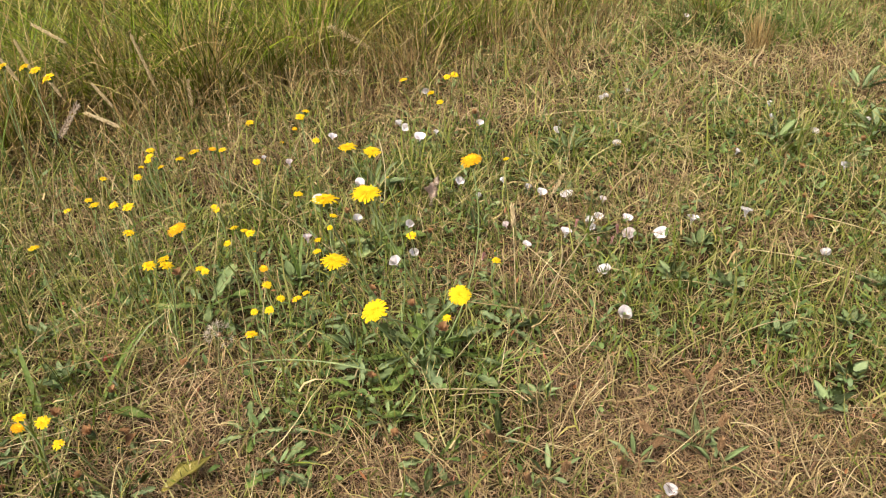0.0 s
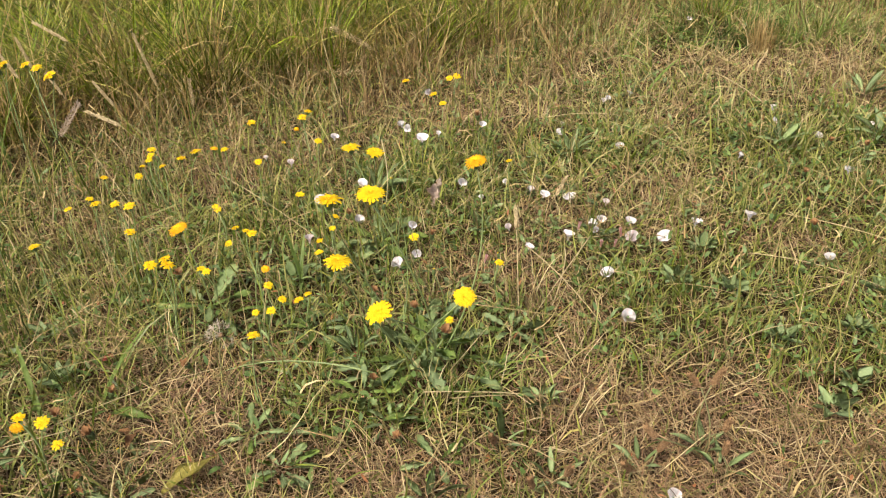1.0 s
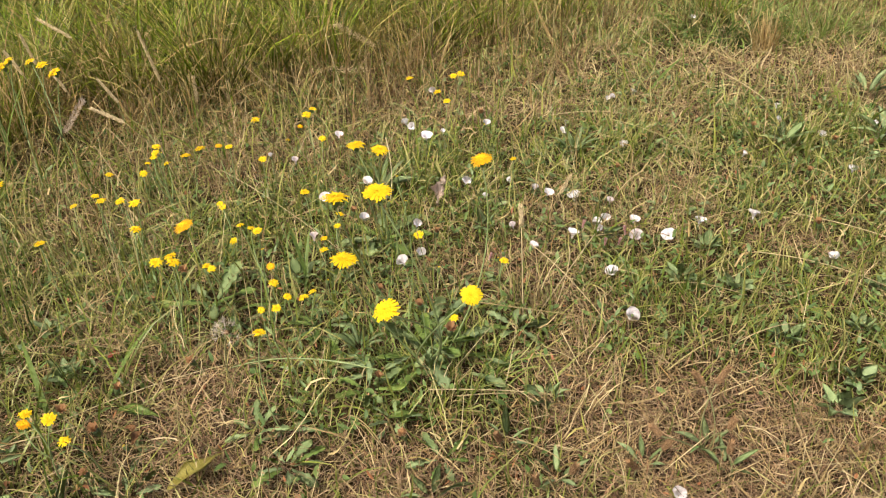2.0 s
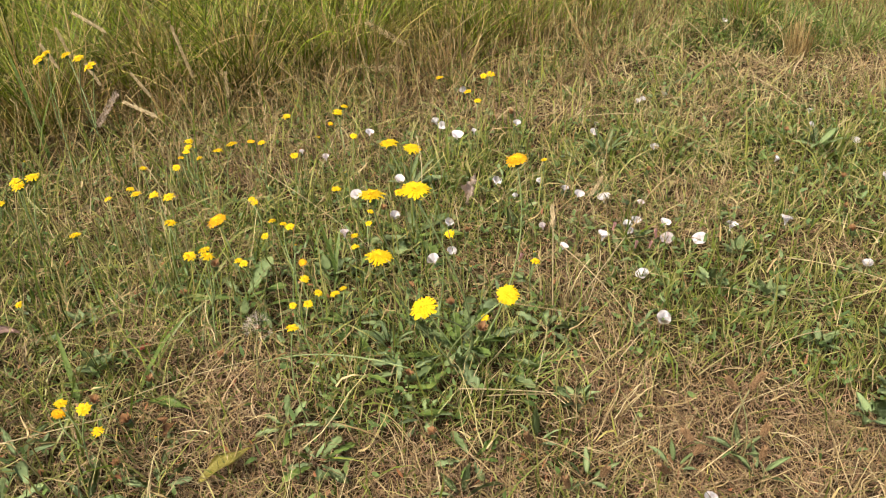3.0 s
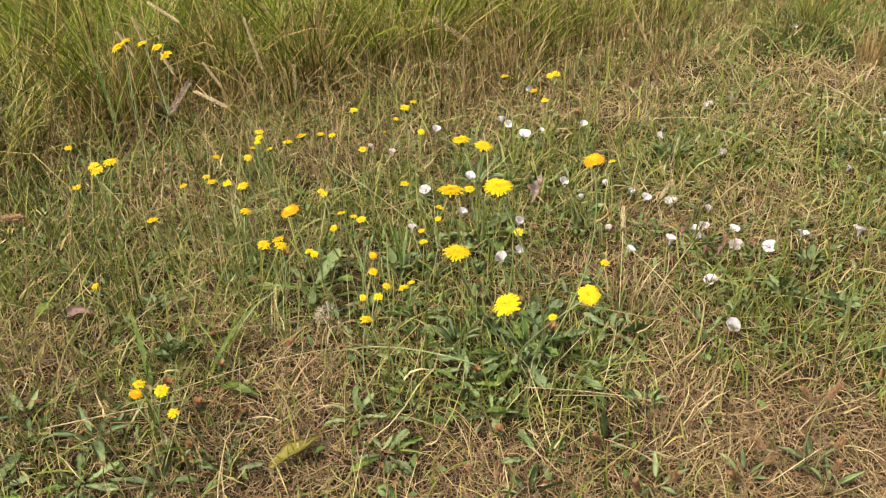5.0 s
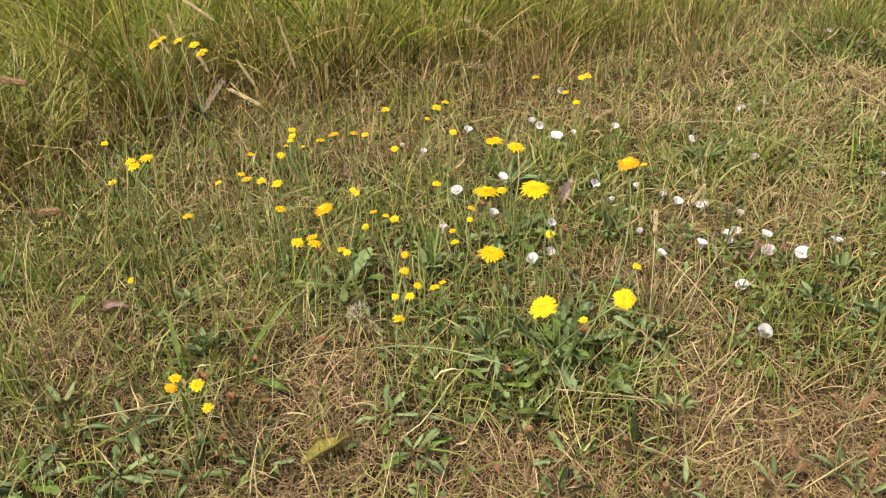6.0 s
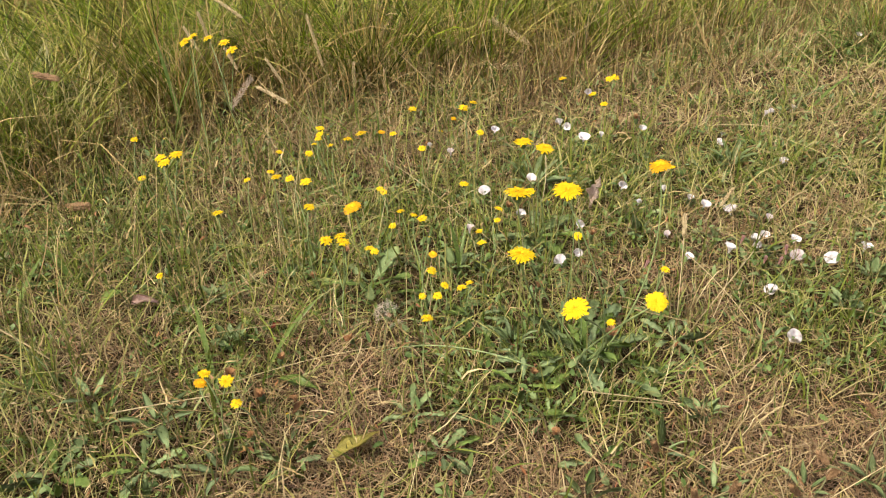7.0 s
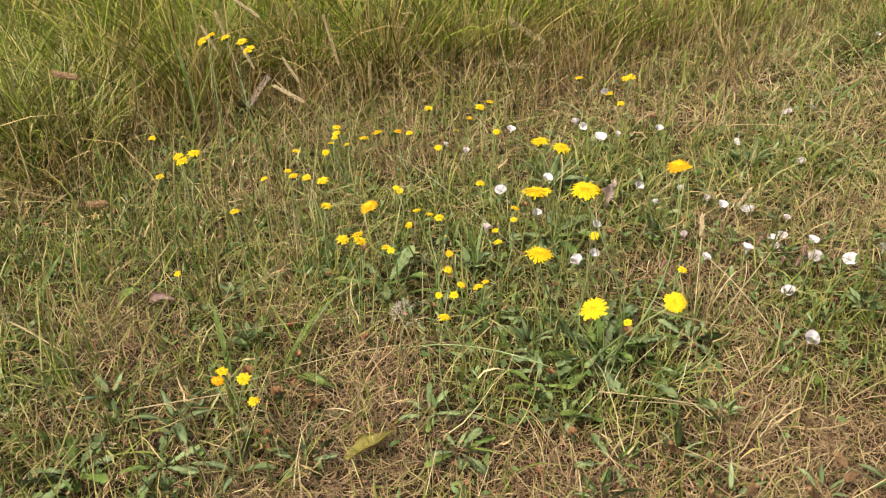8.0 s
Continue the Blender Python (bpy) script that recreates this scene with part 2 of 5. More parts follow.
def edge_of_long_grass(x):
    """How far off the uncut grass begins."""
    return np.interp(x, [-4, -2.2, -1.45, -1.2, -1.05, -0.8, -0.54, -0.25, 0.07, 0.5, 1.0, 4], [0.3, 0.85, 1.20, 1.46, 1.86, 2.02, 2.14, 2.26, 2.48, 2.72, 2.85, 3.2])


def long_share(x, y):
    return np.clip((y - edge_of_long_grass(x) + 0.10 * waves(x, y, 0.25, 11)) / 0.22, 0, 1)


def dryness(x, y):
    """0 lush, 1 parched."""
    d = 0.325 + 0.30 * waves(x, y, 0.28, 21) + 0.20 * waves(x, y, 0.8, 22)
    for cx, cy, r, v in ((0.30, 0.95, 0.24, 0.55), (0.42, 0.86, 0.18, 0.35), (0.78, 2.40, 0.30, 0.7), (0.14, 2.10, 0.25, 0.45), (0.574, 1.483, 0.09, 0.7), (-0.42, 0.98, 0.18, 0.3),
                         (-0.02, 0.80, 0.14, 0.35), (0.35, 1.65, 0.2, 0.25), (-0.75, 1.75, 0.25, 0.30), (-1.05, 1.18, 0.22, -0.40), (-0.85, 1.30, 0.22, -0.25), (-0.55, 1.30, 0.22, -0.20), (-0.30, 0.90, 0.16, 0.25), (0.16, 0.98, 0.12, 0.3), (0.50, 0.95, 0.16, 0.2), (-0.75, 0.86, 0.12, 0.25), (-0.75, 0.95, 0.12, 0.35), 
                         (-0.06, 1.08, 0.16, -0.65), (-0.13, 0.97, 0.12, -0.4), (0.40, 1.33, 0.20, -0.45), (0.56, 1.13, 0.12, -0.35), (0.206, 1.80, 0.15, -0.5), (0.674, 1.86, 0.17, -0.55),
                         (-0.10, 1.60, 0.2, -0.5), (-0.62, 0.99, 0.12, -0.2), (-0.72, 0.70, 0.18, -0.4), (0.9, 1.9, 0.2, -0.4), (-0.35, 1.35, 0.22, -0.25), (0.8, 1.2, 0.3, -0.25), (0.5, 1.9, 0.5, -0.16)):
        d = d + v * bump2(x, y, cx, cy, r)
    return np.clip(d, 0, 1)


def inside(x, y):
    """Metres inside the stretch of meadow beside the walk, negative outside."""
    return np.minimum(np.minimum(y - 0.5, 3.6 - y), np.minimum(x + 1.02 + 0.78 * (y - 0.6), 0.72 + 0.42 * (y - 0.7) - x))


def near_walk(x, y):
    """1 on the stretch of meadow beside the walk, thinning out over the next half metre."""
    return np.clip(1 + inside(x, y) / 0.45, 0, 1) ** 1.5


def scatter(n, keep, box=(-3.6, 2.4, 0.1, 4.0)):
    """Random places in the box, n to 15.6 square metres, thinned by keep(x, y), a share from 0 to 1."""
    n = int(n * (box[1] - box[0]) * (box[3] - box[2]) / 15.6)
    x, y = rng.uniform(box[0], box[1], n), rng.uniform(box[2], box[3], n)
    k = rng.random(n) < keep(x, y)
    return x[k], y[k]


def sheet_mesh(name, verts, quads, tris, uv_v, mat):
    """A mesh from numpy arrays: verts (n, 3), quads (q, 4), tris (t, 3), and a length coordinate per vertex."""
    me = bpy.data.meshes.new(name)
    loops = np.concatenate([quads.ravel(), tris.ravel()]).astype(np.int32)
    starts = np.concatenate([np.arange(len(quads)) * 4, len(quads) * 4 + np.arange(len(tris)) * 3]).astype(np.int32)
    me.vertices.add(len(verts)); me.loops.add(len(loops)); me.polygons.add(len(starts))
    me.vertices.foreach_set("co", verts.astype(np.float32).ravel())
    me.loops.foreach_set("vertex_index", loops)
    me.polygons.foreach_set("loop_start", starts)
    uv = me.uv_layers.new(name="UVMap")
    st = np.zeros((len(loops), 2), np.float32)
    st[:, 1] = uv_v[loops]
    uv.data.foreach_set("uv", st.ravel())
    me.update(calc_edges=True)
    me.materials.append(mat)
    return me


GRASS, LANCE, STRIP = (1.0, 1.0, 0.85, 0.6, 0.35), (0.35, 1.0, 1.0, 0.7, 0.4), (0.35, 0.9, 1.0, 0.8, 0.5)


def blades(x, y, z, length, width, lean, curl, mat, name, segments=3, heading=None, shape=GRASS, twist=0.5, kink=0.22):
    """Curved ribbons, one per place: lean from upright and curl over the length in radians; all arrays or numbers."""
    n = len(x)
    f = lambda v: np.broadcast_to(np.asarray(v, float), (n,))
    length, width, lean, curl = f(length), f(width), f(lean), f(curl)
    a = rng.uniform(0, 2 * math.pi, n) if heading is None else f(heading)
    hx, hy = np.cos(a), np.sin(a)
    tw = rng.normal(0, twist, n)
    px, py, pz = x.copy(), y.copy(), f(z).copy()
    per = 2 * segments + 1
    verts = np.empty((n, per, 3))
    along = np.empty((n, per))
    wob = np.cumsum(rng.normal(0, kink, (n, segments)), 1)
    for s in range(segments + 1):
        th = lean + curl * (s / segments)
        prof = np.interp(s / segments, np.linspace(0, 1, len(shape)), shape)
        wx = -hy * np.cos(tw) + hx * np.cos(th) * np.sin(tw)
        wy = hx * np.cos(tw) + hy * np.cos(th) * np.sin(tw)
        wz = -np.sin(th) * np.sin(tw)
        hw = 0.5 * width * prof
        if s < segments:
            verts[:, 2 * s] = np.stack([px - wx * hw, py - wy * hw, pz - wz * hw], 1)
            verts[:, 2 * s + 1] = np.stack([px + wx * hw, py + wy * hw, pz + wz * hw], 1)
            along[:, 2 * s] = along[:, 2 * s + 1] = s / segments
            step = length / segments
            b = a + wob[:, s]
            px = px + np.sin(th) * np.cos(b) * step
            py = py + np.sin(th) * np.sin(b) * step
            pz = np.maximum(pz + np.cos(th) * step, 0.002)
        else:
            verts[:, 2 * s] = np.stack([px, py, pz], 1)
            along[:, 2 * s] = 1.0
    base = (np.arange(n) * per)[:, None]
    quads = np.concatenate([base + np.array([[2 * s, 2 * s + 1, 2 * s + 3, 2 * s + 2]]) for s in range(segments - 1)])
    k = 2 * (segments - 1)
    tris = base + np.array([[k, k + 1, k + 2]])
    return sheet_mesh(name, verts.reshape(-1, 3), quads, tris, along.ravel(), mat)


def stuff(name, me, label, category="grass"):
    return tagged(new(name, me), label, category, kind="stuff")


# ---------------------------------------------------------------- ground
def ground_sheet():
    far = np.array([6, 9, 14, 24, 45, 90, 180, 400.0])
    xs = np.concatenate([-far[::-1], np.linspace(-4, 4, 161), far])
    ys = np.concatenate([-far[::-1], np.linspace(-3, 5, 161), far + 1])
    gx, gy = np.meshgrid(xs, ys)
    gz = height(gx, gy)
    verts = np.stack([gx.ravel(), gy.ravel(), gz.ravel()], 1)
    w = len(xs)
    i = (np.arange(len(ys) - 1)[:, None] * w + np.arange(w - 1)[None, :]).ravel()
    quads = np.stack([i, i + 1, i + w + 1, i + w], 1)
    me = sheet_mesh("ground", verts, quads, np.zeros((0, 3), int), np.zeros(len(verts)), M_SOIL)
    me.polygons.foreach_set("use_smooth", np.ones(len(quads), bool))
    return tagged(new("ground", me), "dark dry soil under the meadow with thatch", "ground", kind="structure")


ground_sheet()

# ---------------------------------------------------------------- grass
LEAFY = ((-0.05, 1.08, 0.11), (0.266, 1.180, 0.045), (0.253, 1.121, 0.06), (-0.30, 1.29, 0.07), (-0.12, 1.20, 0.08), (-0.21, 1.29, 0.06), (-0.224, 0.835, 0.06), (-0.712, 0.690, 0.08), (-0.136, 0.985, 0.07), (-0.237, 1.150, 0.06), (0.077, 1.150, 0.06), (-0.09, 0.93, 0.05), (-0.42, 0.78, 0.04),
         (-0.60, 0.72, 0.06), (-0.02, 0.86, 0.05), (-0.36, 1.12, 0.04), (-0.622, 0.80, 0.06), (0.06, 0.845, 0.05), (0.90, 1.885, 0.07), (0.674, 1.86, 0.06), (0.206, 1.80, 0.06))


def room(x, y):
    """Little grass stands where broad leaves lie."""
    k = 1.0
    for cx, cy, r in LEAFY:
        k = k * (1 - 0.38 * bump2(x, y, cx, cy, r))
    return k


HOLLOWS = ((-0.338, 2.31, 0.07, 0.10), (-0.249, 2.38, 0.06, 0.09), (-0.112, 2.42, 0.05, 0.08), (0.324, 2.33, 0.05, 0.07), (0.50, 2.46, 0.05, 0.07), (0.72, 2.52, 0.07, 0.10), (0.795, 2.44, 0.05, 0.09), (0.92, 2.42, 0.06, 0.04),
           (-0.62, 2.12, 0.06, 0.08), (-0.80, 2.02, 0.05, 0.08), (-0.48, 2.22, 0.05, 0.07), (-0.95, 1.80, 0.05, 0.07))


def open_to_soil(x, y):
    """Bare dark pockets at the foot of the long grass."""
    k = 1.0
    for cx, cy, rx, ry in HOLLOWS:
        k = k * (1 - 0.9 * bump2(x, y, cx, cy, rx, ry))
    return k


def clumps(x, y, size, seed, low=0.15):
    """Shares from low to 1 in clumps of that size."""
    return np.clip(0.55 + 0.75 * waves(x, y, size, seed), low, 1)


def farther(y):
    """0 beside the walk, 1 at the foot of the long grass."""
    return np.clip((y - 1.3) / 0.9, 0, 1)


def grow():
    whole = lambda x, y: near_walk(x, y) * open_to_soil(x, y)
    inn = lambda x, y: whole(x, y) * room(x, y)
    # thatch: dead straw lying every which way
    x, y = scatter(370000, lambda x, y: whole(x, y) * (0.45 + 0.55 * room(x, y)) * (0.12 + 0.88 * dryness(x, y)) * (1 - 0.4 * long_share(x, y)) * clumps(x, y, 0.09, 51, 0.3) * (1 - 0.3 * farther(y)))
    n = len(x)
    stuff("thatch", blades(x, y, height(x, y) + rng.uniform(0.001, 0.026, n), np.minimum(rng.gamma(3, 0.0125, n) + 0.010, 0.10), np.minimum(rng.gamma(5, 0.00018, n) + 0.0005, 0.0021) * (1 + 0.5 * farther(y)),
                           rng.normal(1.40, 0.32, n), rng.normal(0.1, 0.7, n), M_STRAW, "thatch", 4, shape=STRIP, kink=0.35), "matted pale brown dead straw lying on soil", "dry grass")
    # finer curled litter that fills the gaps
    x, y = scatter(820000, lambda x, y: whole(x, y) * (0.12 + 0.88 * dryness(x, y) ** 2.0) * (y < edge_of_long_grass(x) + 0.3) * np.clip(1.35 - 0.3 * y, 0.4, 1))
    n = len(x)
    stuff("straw_litter", blades(x, y, height(x, y) + rng.uniform(0.001, 0.016, n), rng.uniform(0.012, 0.042, n), rng.uniform(0.0009, 0.0020, n),
                                 rng.normal(1.35, 0.35, n), rng.normal(0.2, 1.1, n), M_LITTER, "straw_litter", shape=STRIP, kink=0.35), "fine curled brown straw litter covering soil", "dry grass")
    # short live grass
    x, y = scatter(305000, lambda x, y: inn(x, y) * (1.0 - 0.85 * dryness(x, y)) * (1 - 0.4 * long_share(x, y)) * clumps(x, y, 0.06, 52) * (1 - 0.3 * farther(y)))
    n = len(x)
    stuff("short_grass", blades(x, y, height(x, y), rng.gamma(3.2, 0.013, n) + 0.010, rng.uniform(0.0012, 0.0034, n) * (1 + 0.45 * farther(y)),
                                np.abs(rng.normal(0.75, 0.50, n)), rng.normal(0.6, 0.8, n), M_GREEN, "short_grass", 4), "short green grass growing through dry straw")
    # standing dead stalks and leaves among it
    mid = lambda x, y: 0.42 + 0.58 * np.clip((-0.05 - x + 0.45 * (y - 1.2)) / 0.6, 0, 1)
    x, y = scatter(88000, lambda x, y: inn(x, y) * (0.3 + 0.7 * dryness(x, y)) * mid(x, y) * clumps(x, y, 0.08, 53, 0.05) * clumps(x, y, 0.24, 71, 0.2) * (1 - 0.3 * farther(y)))
    n = len(x)
    tall = 0.040 + 0.085 * mid(x, y)
    stuff("dry_stalks", blades(x, y, height(x, y), tall * rng.uniform(0.4, 1.6, n), rng.uniform(0.0009, 0.0026, n) * (1 + 0.6 * farther(y)),
                               np.abs(rng.normal(0.70 + 0.2 * farther(y), 0.50, n)), rng.normal(0.35, 1.0, n), M_STRAW, "dry_stalks", 5, kink=0.35), "thin standing straw-coloured dead grass stalks", "dry grass")
    # slender green blades of middling height
    x, y = scatter(105000, lambda x, y: inn(x, y) * (1 - 0.7 * dryness(x, y)) * mid(x, y) * clumps(x, y, 0.08, 54, 0.05) * (1.15 - clumps(x, y, 0.24, 71, 0.2)) * (1 - 0.35 * farther(y)))
    n = len(x)
    tall = 0.05 + 0.09 * mid(x, y)
    stuff("slender_grass", blades(x, y, height(x, y), tall * rng.uniform(0.4, 1.5, n), rng.uniform(0.0013, 0.0034, n) * (1 + 0.5 * farther(y)),
                                  np.abs(rng.normal(0.55 + 0.2 * farther(y), 0.42, n)), rng.normal(0.8, 0.9, n), M_GREEN, "slender_grass", 5, kink=0.3), "slender green meadow grass of middling height")
    # long single straws that lie over the rest
    x, y = scatter(940, lambda x, y: inn(x, y) * (0.4 + 0.6 * dryness(x, y)))
    n = len(x)
    stuff("fallen_straws", blades(x, y, height(x, y) + rng.uniform(0.012, 0.045, n), rng.uniform(0.07, 0.20, n), rng.uniform(0.0010, 0.0018, n),
                                  rng.normal(1.30, 0.22, n), rng.normal(0.15, 0.5, n), M_PALE, "fallen_straws", 6), "long pale straws fallen over the meadow", "dry grass")
    # brown stems at the foot of the long grass
    x, y = scatter(120000, lambda x, y: inn(x, y) * np.clip(1 - np.abs(y - edge_of_long_grass(x) - 0.05) / 0.35, 0, 1) * (0.35 + 0.65 * np.clip(1 - np.abs(x + 0.15) / 0.45, 0, 1)) * clumps(x, y, 0.2, 58))
    n = len(x)
    stuff("brown_stems", blades(x, y, height(x, y), rng.uniform(0.06, 0.22, n), rng.uniform(0.0011, 0.0026, n), np.abs(rng.normal(0.3, 0.3, n)),
                                rng.normal(0.3, 0.7, n), M_BROWN_BLADE, "brown_stems", 4), "brown dead stems at the foot of long grass", "dry grass")
    # thin bents with a few seed husks at the top
    x, y = scatter(12000, lambda x, y: inn(x, y) * (0.25 + 0.75 * mid(x, y)) * clumps(x, y, 0.15, 57) * (1 - 0.5 * farther(y)) * (1 - 0.5 * long_share(x, y)))
    n = len(x)
    tall = (0.05 + 0.10 * mid(x, y)) * rng.uniform(0.6, 1.5, n)
    th, a = np.abs(rng.normal(0.45, 0.40, n)), rng.uniform(0, 6.28, n)
    stuff("bent_stalks", blades(x, y, height(x, y), tall, rng.uniform(0.0009, 0.0015, n), th, 0.0, M_PALE, "bent_stalks", 3, heading=a, shape=(1.0, 0.8, 0.7), kink=0.0), "thin pale bent-grass stalks", "dry grass")
    k = 9
    up = np.repeat(tall, k) * rng.uniform(0.72, 1.0, n * k)
    th2, a2 = np.repeat(th, k), np.repeat(a, k)
    hx, hy, hz = np.repeat(x, k) + np.sin(th2) * np.cos(a2) * up, np.repeat(y, k) + np.sin(th2) * np.sin(a2) * up, np.repeat(height(x, y), k) + np.cos(th2) * up
    stuff("bent_husks", blades(hx, hy, hz, rng.uniform(0.004, 0.009, n * k), rng.uniform(0.0012, 0.0022, n * k), th2 + rng.normal(0, 0.45, n * k), 0.2, M_STRAW, "bent_husks", 2, shape=LANCE), "tiny straw-coloured seed husks of bent grass", "dry grass")
    # small herb leaves
    herb = lambda x, y: whole(x, y) * np.clip(0.9 * (1 - room(x, y)) + 0.22 + 1.5 * (0.62 - dryness(x, y)), 0.04, 1) * (1 - 0.8 * long_share(x, y)) * clumps(x, y, 0.10, 55)
    x, y = scatter(115000, herb)
    n = len(x)
    stuff("herb_leaves", blades(x, y, height(x, y) + rng.uniform(0.006, 0.034, n), rng.uniform(0.008, 0.024, n), rng.uniform(0.003, 0.0085, n),
                                rng.normal(1.05, 0.35, n), rng.normal(0.3, 0.4, n), M_HERB, "herb_leaves", 3, shape=LANCE), "small dark green herb leaves low in grass", "herb")
    # small withered leaves
    x, y = scatter(9000, lambda x, y: whole(x, y) * (1 - 0.6 * long_share(x, y)) * clumps(x, y, 0.12, 59))
    n = len(x)
    stuff("withered_leaves", blades(x, y, height(x, y) + rng.uniform(0.006, 0.034, n), rng.uniform(0.007, 0.018, n), rng.uniform(0.002, 0.0055, n),
                                    rng.normal(1.1, 0.5, n), rng.normal(0.5, 0.9, n), M_FLECK, "withered_leaves", 3, shape=LANCE), "small rusty withered leaves caught in grass", "dead leaves")
    # curled dead leaf ends caught among the stalks
    x, y = scatter(62000, lambda x, y: near_walk(x, y) * np.maximum((0.42 + 0.4 * np.clip(-0.2 - x, 0, 1)) * np.clip(1 - np.abs(y - edge_of_long_grass(x) - 0.05) / 0.4, 0, 1), 0.35 * mid(x, y)) * clumps(x, y, 0.09, 65, 0.1))
    n = len(x)
    reach = 0.03 + 0.05 * mid(x, y) + 0.12 * long_share(x, y)
    stuff("curled_leaf_ends", blades(x, y, height(x, y) + rng.uniform(0.15, 1.0, n) * reach, rng.uniform(0.018, 0.055, n), rng.uniform(0.0012, 0.0034, n), rng.normal(1.1, 0.6, n),
                                     rng.normal(0.8, 1.2, n), M_CURL, "curled_leaf_ends", 3, kink=0.4), "curled pale dead leaf ends caught among stalks", "dry grass")
    # long uncut grass behind; its near-black blades paint shaded gaps
    box = (-3.4, 2.2, 0.45, 4.0)
    side = lambda x, y: x > -1.3 - 0.8 * (y - 0.5)
    tx, ty = scatter(1050, lambda x, y: (long_share(x, y + 0.06) > 0.5) * side(x, y) * open_to_soil(x, y), box)
    per = 118
    m = len(tx)
    spread = np.repeat(rng.uniform(0.03, 0.12, m), per)
    r, a = np.sqrt(rng.random(m * per)), rng.uniform(0, 6.28, m * per)
    x, y = np.repeat(tx, per) + r * spread * np.cos(a), np.repeat(ty, per) + r * spread * np.sin(a)
    lift = (0.40 + 0.60 * np.clip((0.4 - x) / 1.0, 0, 1)) * np.repeat(rng.uniform(0.35, 1.05, m), per)
    bias = np.repeat(rng.uniform(0, 0.5, m), per) + 0.35 * np.clip((-0.75 - x) / 0.6, 0, 1)
    hx, hy = np.cos(a) * (0.4 + r) - 0.9 * bias, np.sin(a) * (0.4 + r) - 0.25 * bias
    n = m * per
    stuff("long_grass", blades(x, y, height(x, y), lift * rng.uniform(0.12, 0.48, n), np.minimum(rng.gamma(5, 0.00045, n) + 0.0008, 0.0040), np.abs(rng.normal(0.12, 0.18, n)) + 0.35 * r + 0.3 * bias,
                               rng.gamma(2.0, 0.42, n), M_TALL, "long_grass", 4, heading=np.arctan2(hy, hx) + rng.normal(0, 0.35, n), kink=0.12), "long olive green uncut grass arching over, near-black blades painted as shade")
    x, y = scatter(36000, lambda x, y: long_share(x, y + 0.12) * np.clip(0.05 + 1.1 * waves(x, y, 0.26, 35), 0.04, 1) * np.clip(1.25 - (y - edge_of_long_grass(x)) / 0.6, 0.3, 1) * side(x, y) * open_to_soil(x, y), box)
    n = len(x)
    lift = 0.42 + 0.58 * np.clip((0.4 - x) / 1.0, 0, 1)
    stuff("long_dry_grass", blades(x, y, height(x, y), lift * rng.uniform(0.10, 0.46, n), rng.uniform(0.0014, 0.0036, n), np.abs(rng.normal(0.35, 0.35, n)),
                                   rng.normal(0.6, 1.1, n), M_TAN_BLADE, "long_dry_grass", 5, kink=0.3), "long straw-coloured dead grass among the green", "dry grass")
    # bleached straw over the far mown side
    x, y = scatter(95000, lambda x, y: inn(x, y) * np.clip((x - 0.05) / 0.25, 0, 1) * np.clip((y - 1.25) / 0.4, 0, 1) * (1 - long_share(x, y)) * (0.4 + 0.6 * dryness(x, y)) * clumps(x, y, 0.12, 63, 0.3))
    n = len(x)
    stuff("bleached_straw", blades(x, y, height(x, y) + rng.uniform(0.0, 0.02, n), rng.uniform(0.03, 0.09, n), rng.uniform(0.0012, 0.0028, n), np.abs(rng.normal(1.0, 0.4, n)),
                                   rng.normal(0.3, 0.8, n), M_BUFF, "bleached_straw", 4, kink=0.35), "bleached buff straw over the short grass", "dry grass")
    # bent dead stalks that lean out of it
    x, y = scatter(205000, lambda x, y: np.clip(1 - np.abs(y - edge_of_long_grass(x) - 0.02) / 0.26, 0, 1) * side(x, y) * np.clip(0.25 - 1.2 * x, 0.12, 1) * whole(x, y) * clumps(x, y, 0.10, 61))
    n = len(x)
    stuff("leaning_hay", blades(x, y, height(x, y), rng.uniform(0.07, 0.26, n), rng.uniform(0.0013, 0.0034, n), np.abs(rng.normal(0.75, 0.45, n)),
                                rng.normal(0.5, 0.9, n), M_TAN_BLADE, "leaning_hay", 5, kink=0.4), "tangled leaning straw at the foot of long grass", "dry grass")
    # fresh low grass on the far side
    x, y = scatter(60000, lambda x, y: whole(x, y) * np.clip((x - 0.05) / 0.3, 0, 1) * np.clip((y - 2.42) / 0.15, 0, 1) * clumps(x, y, 0.16, 62))
    n = len(x)
    stuff("fresh_grass", blades(x, y, height(x, y), rng.uniform(0.05, 0.15, n), rng.uniform(0.0022, 0.0048, n), np.abs(rng.normal(0.6, 0.35, n)),
                                rng.normal(0.8, 0.7, n), M_FRESH, "fresh_grass", 4), "fresh light green grass on the far side")
    # coarser cover where the meadow goes on all round
    out = lambda x, y: (1 - near_walk(x, y)) ** 0.7 * np.exp(-(np.hypot(x, y - 1.5) / 3.6) ** 2) * (0.3 + 0.7 * np.clip(1.5 + inside(x, y) / 0.6, 0, 1))
    field = (-7, 7, -5.5, 8.5)
    x, y = scatter(20000, out, field)
    n = len(x)
    up = np.where(long_share(x, y) > 0.5, 0.38, 0.10)
    stuff("meadow_grass", blades(x, y, height(x, y), up * rng.uniform(0.5, 1.3, n), rng.uniform(0.005, 0.011, n), np.abs(rng.normal(0.6, 0.35, n)),
                                 rng.normal(0.6, 0.4, n), M_TALL, "meadow_grass", 3), "coarse green grass of the surrounding meadow")
    x, y = scatter(18000, lambda x, y: out(x, y) * (1 - 0.7 * long_share(x, y)), field)
    n = len(x)
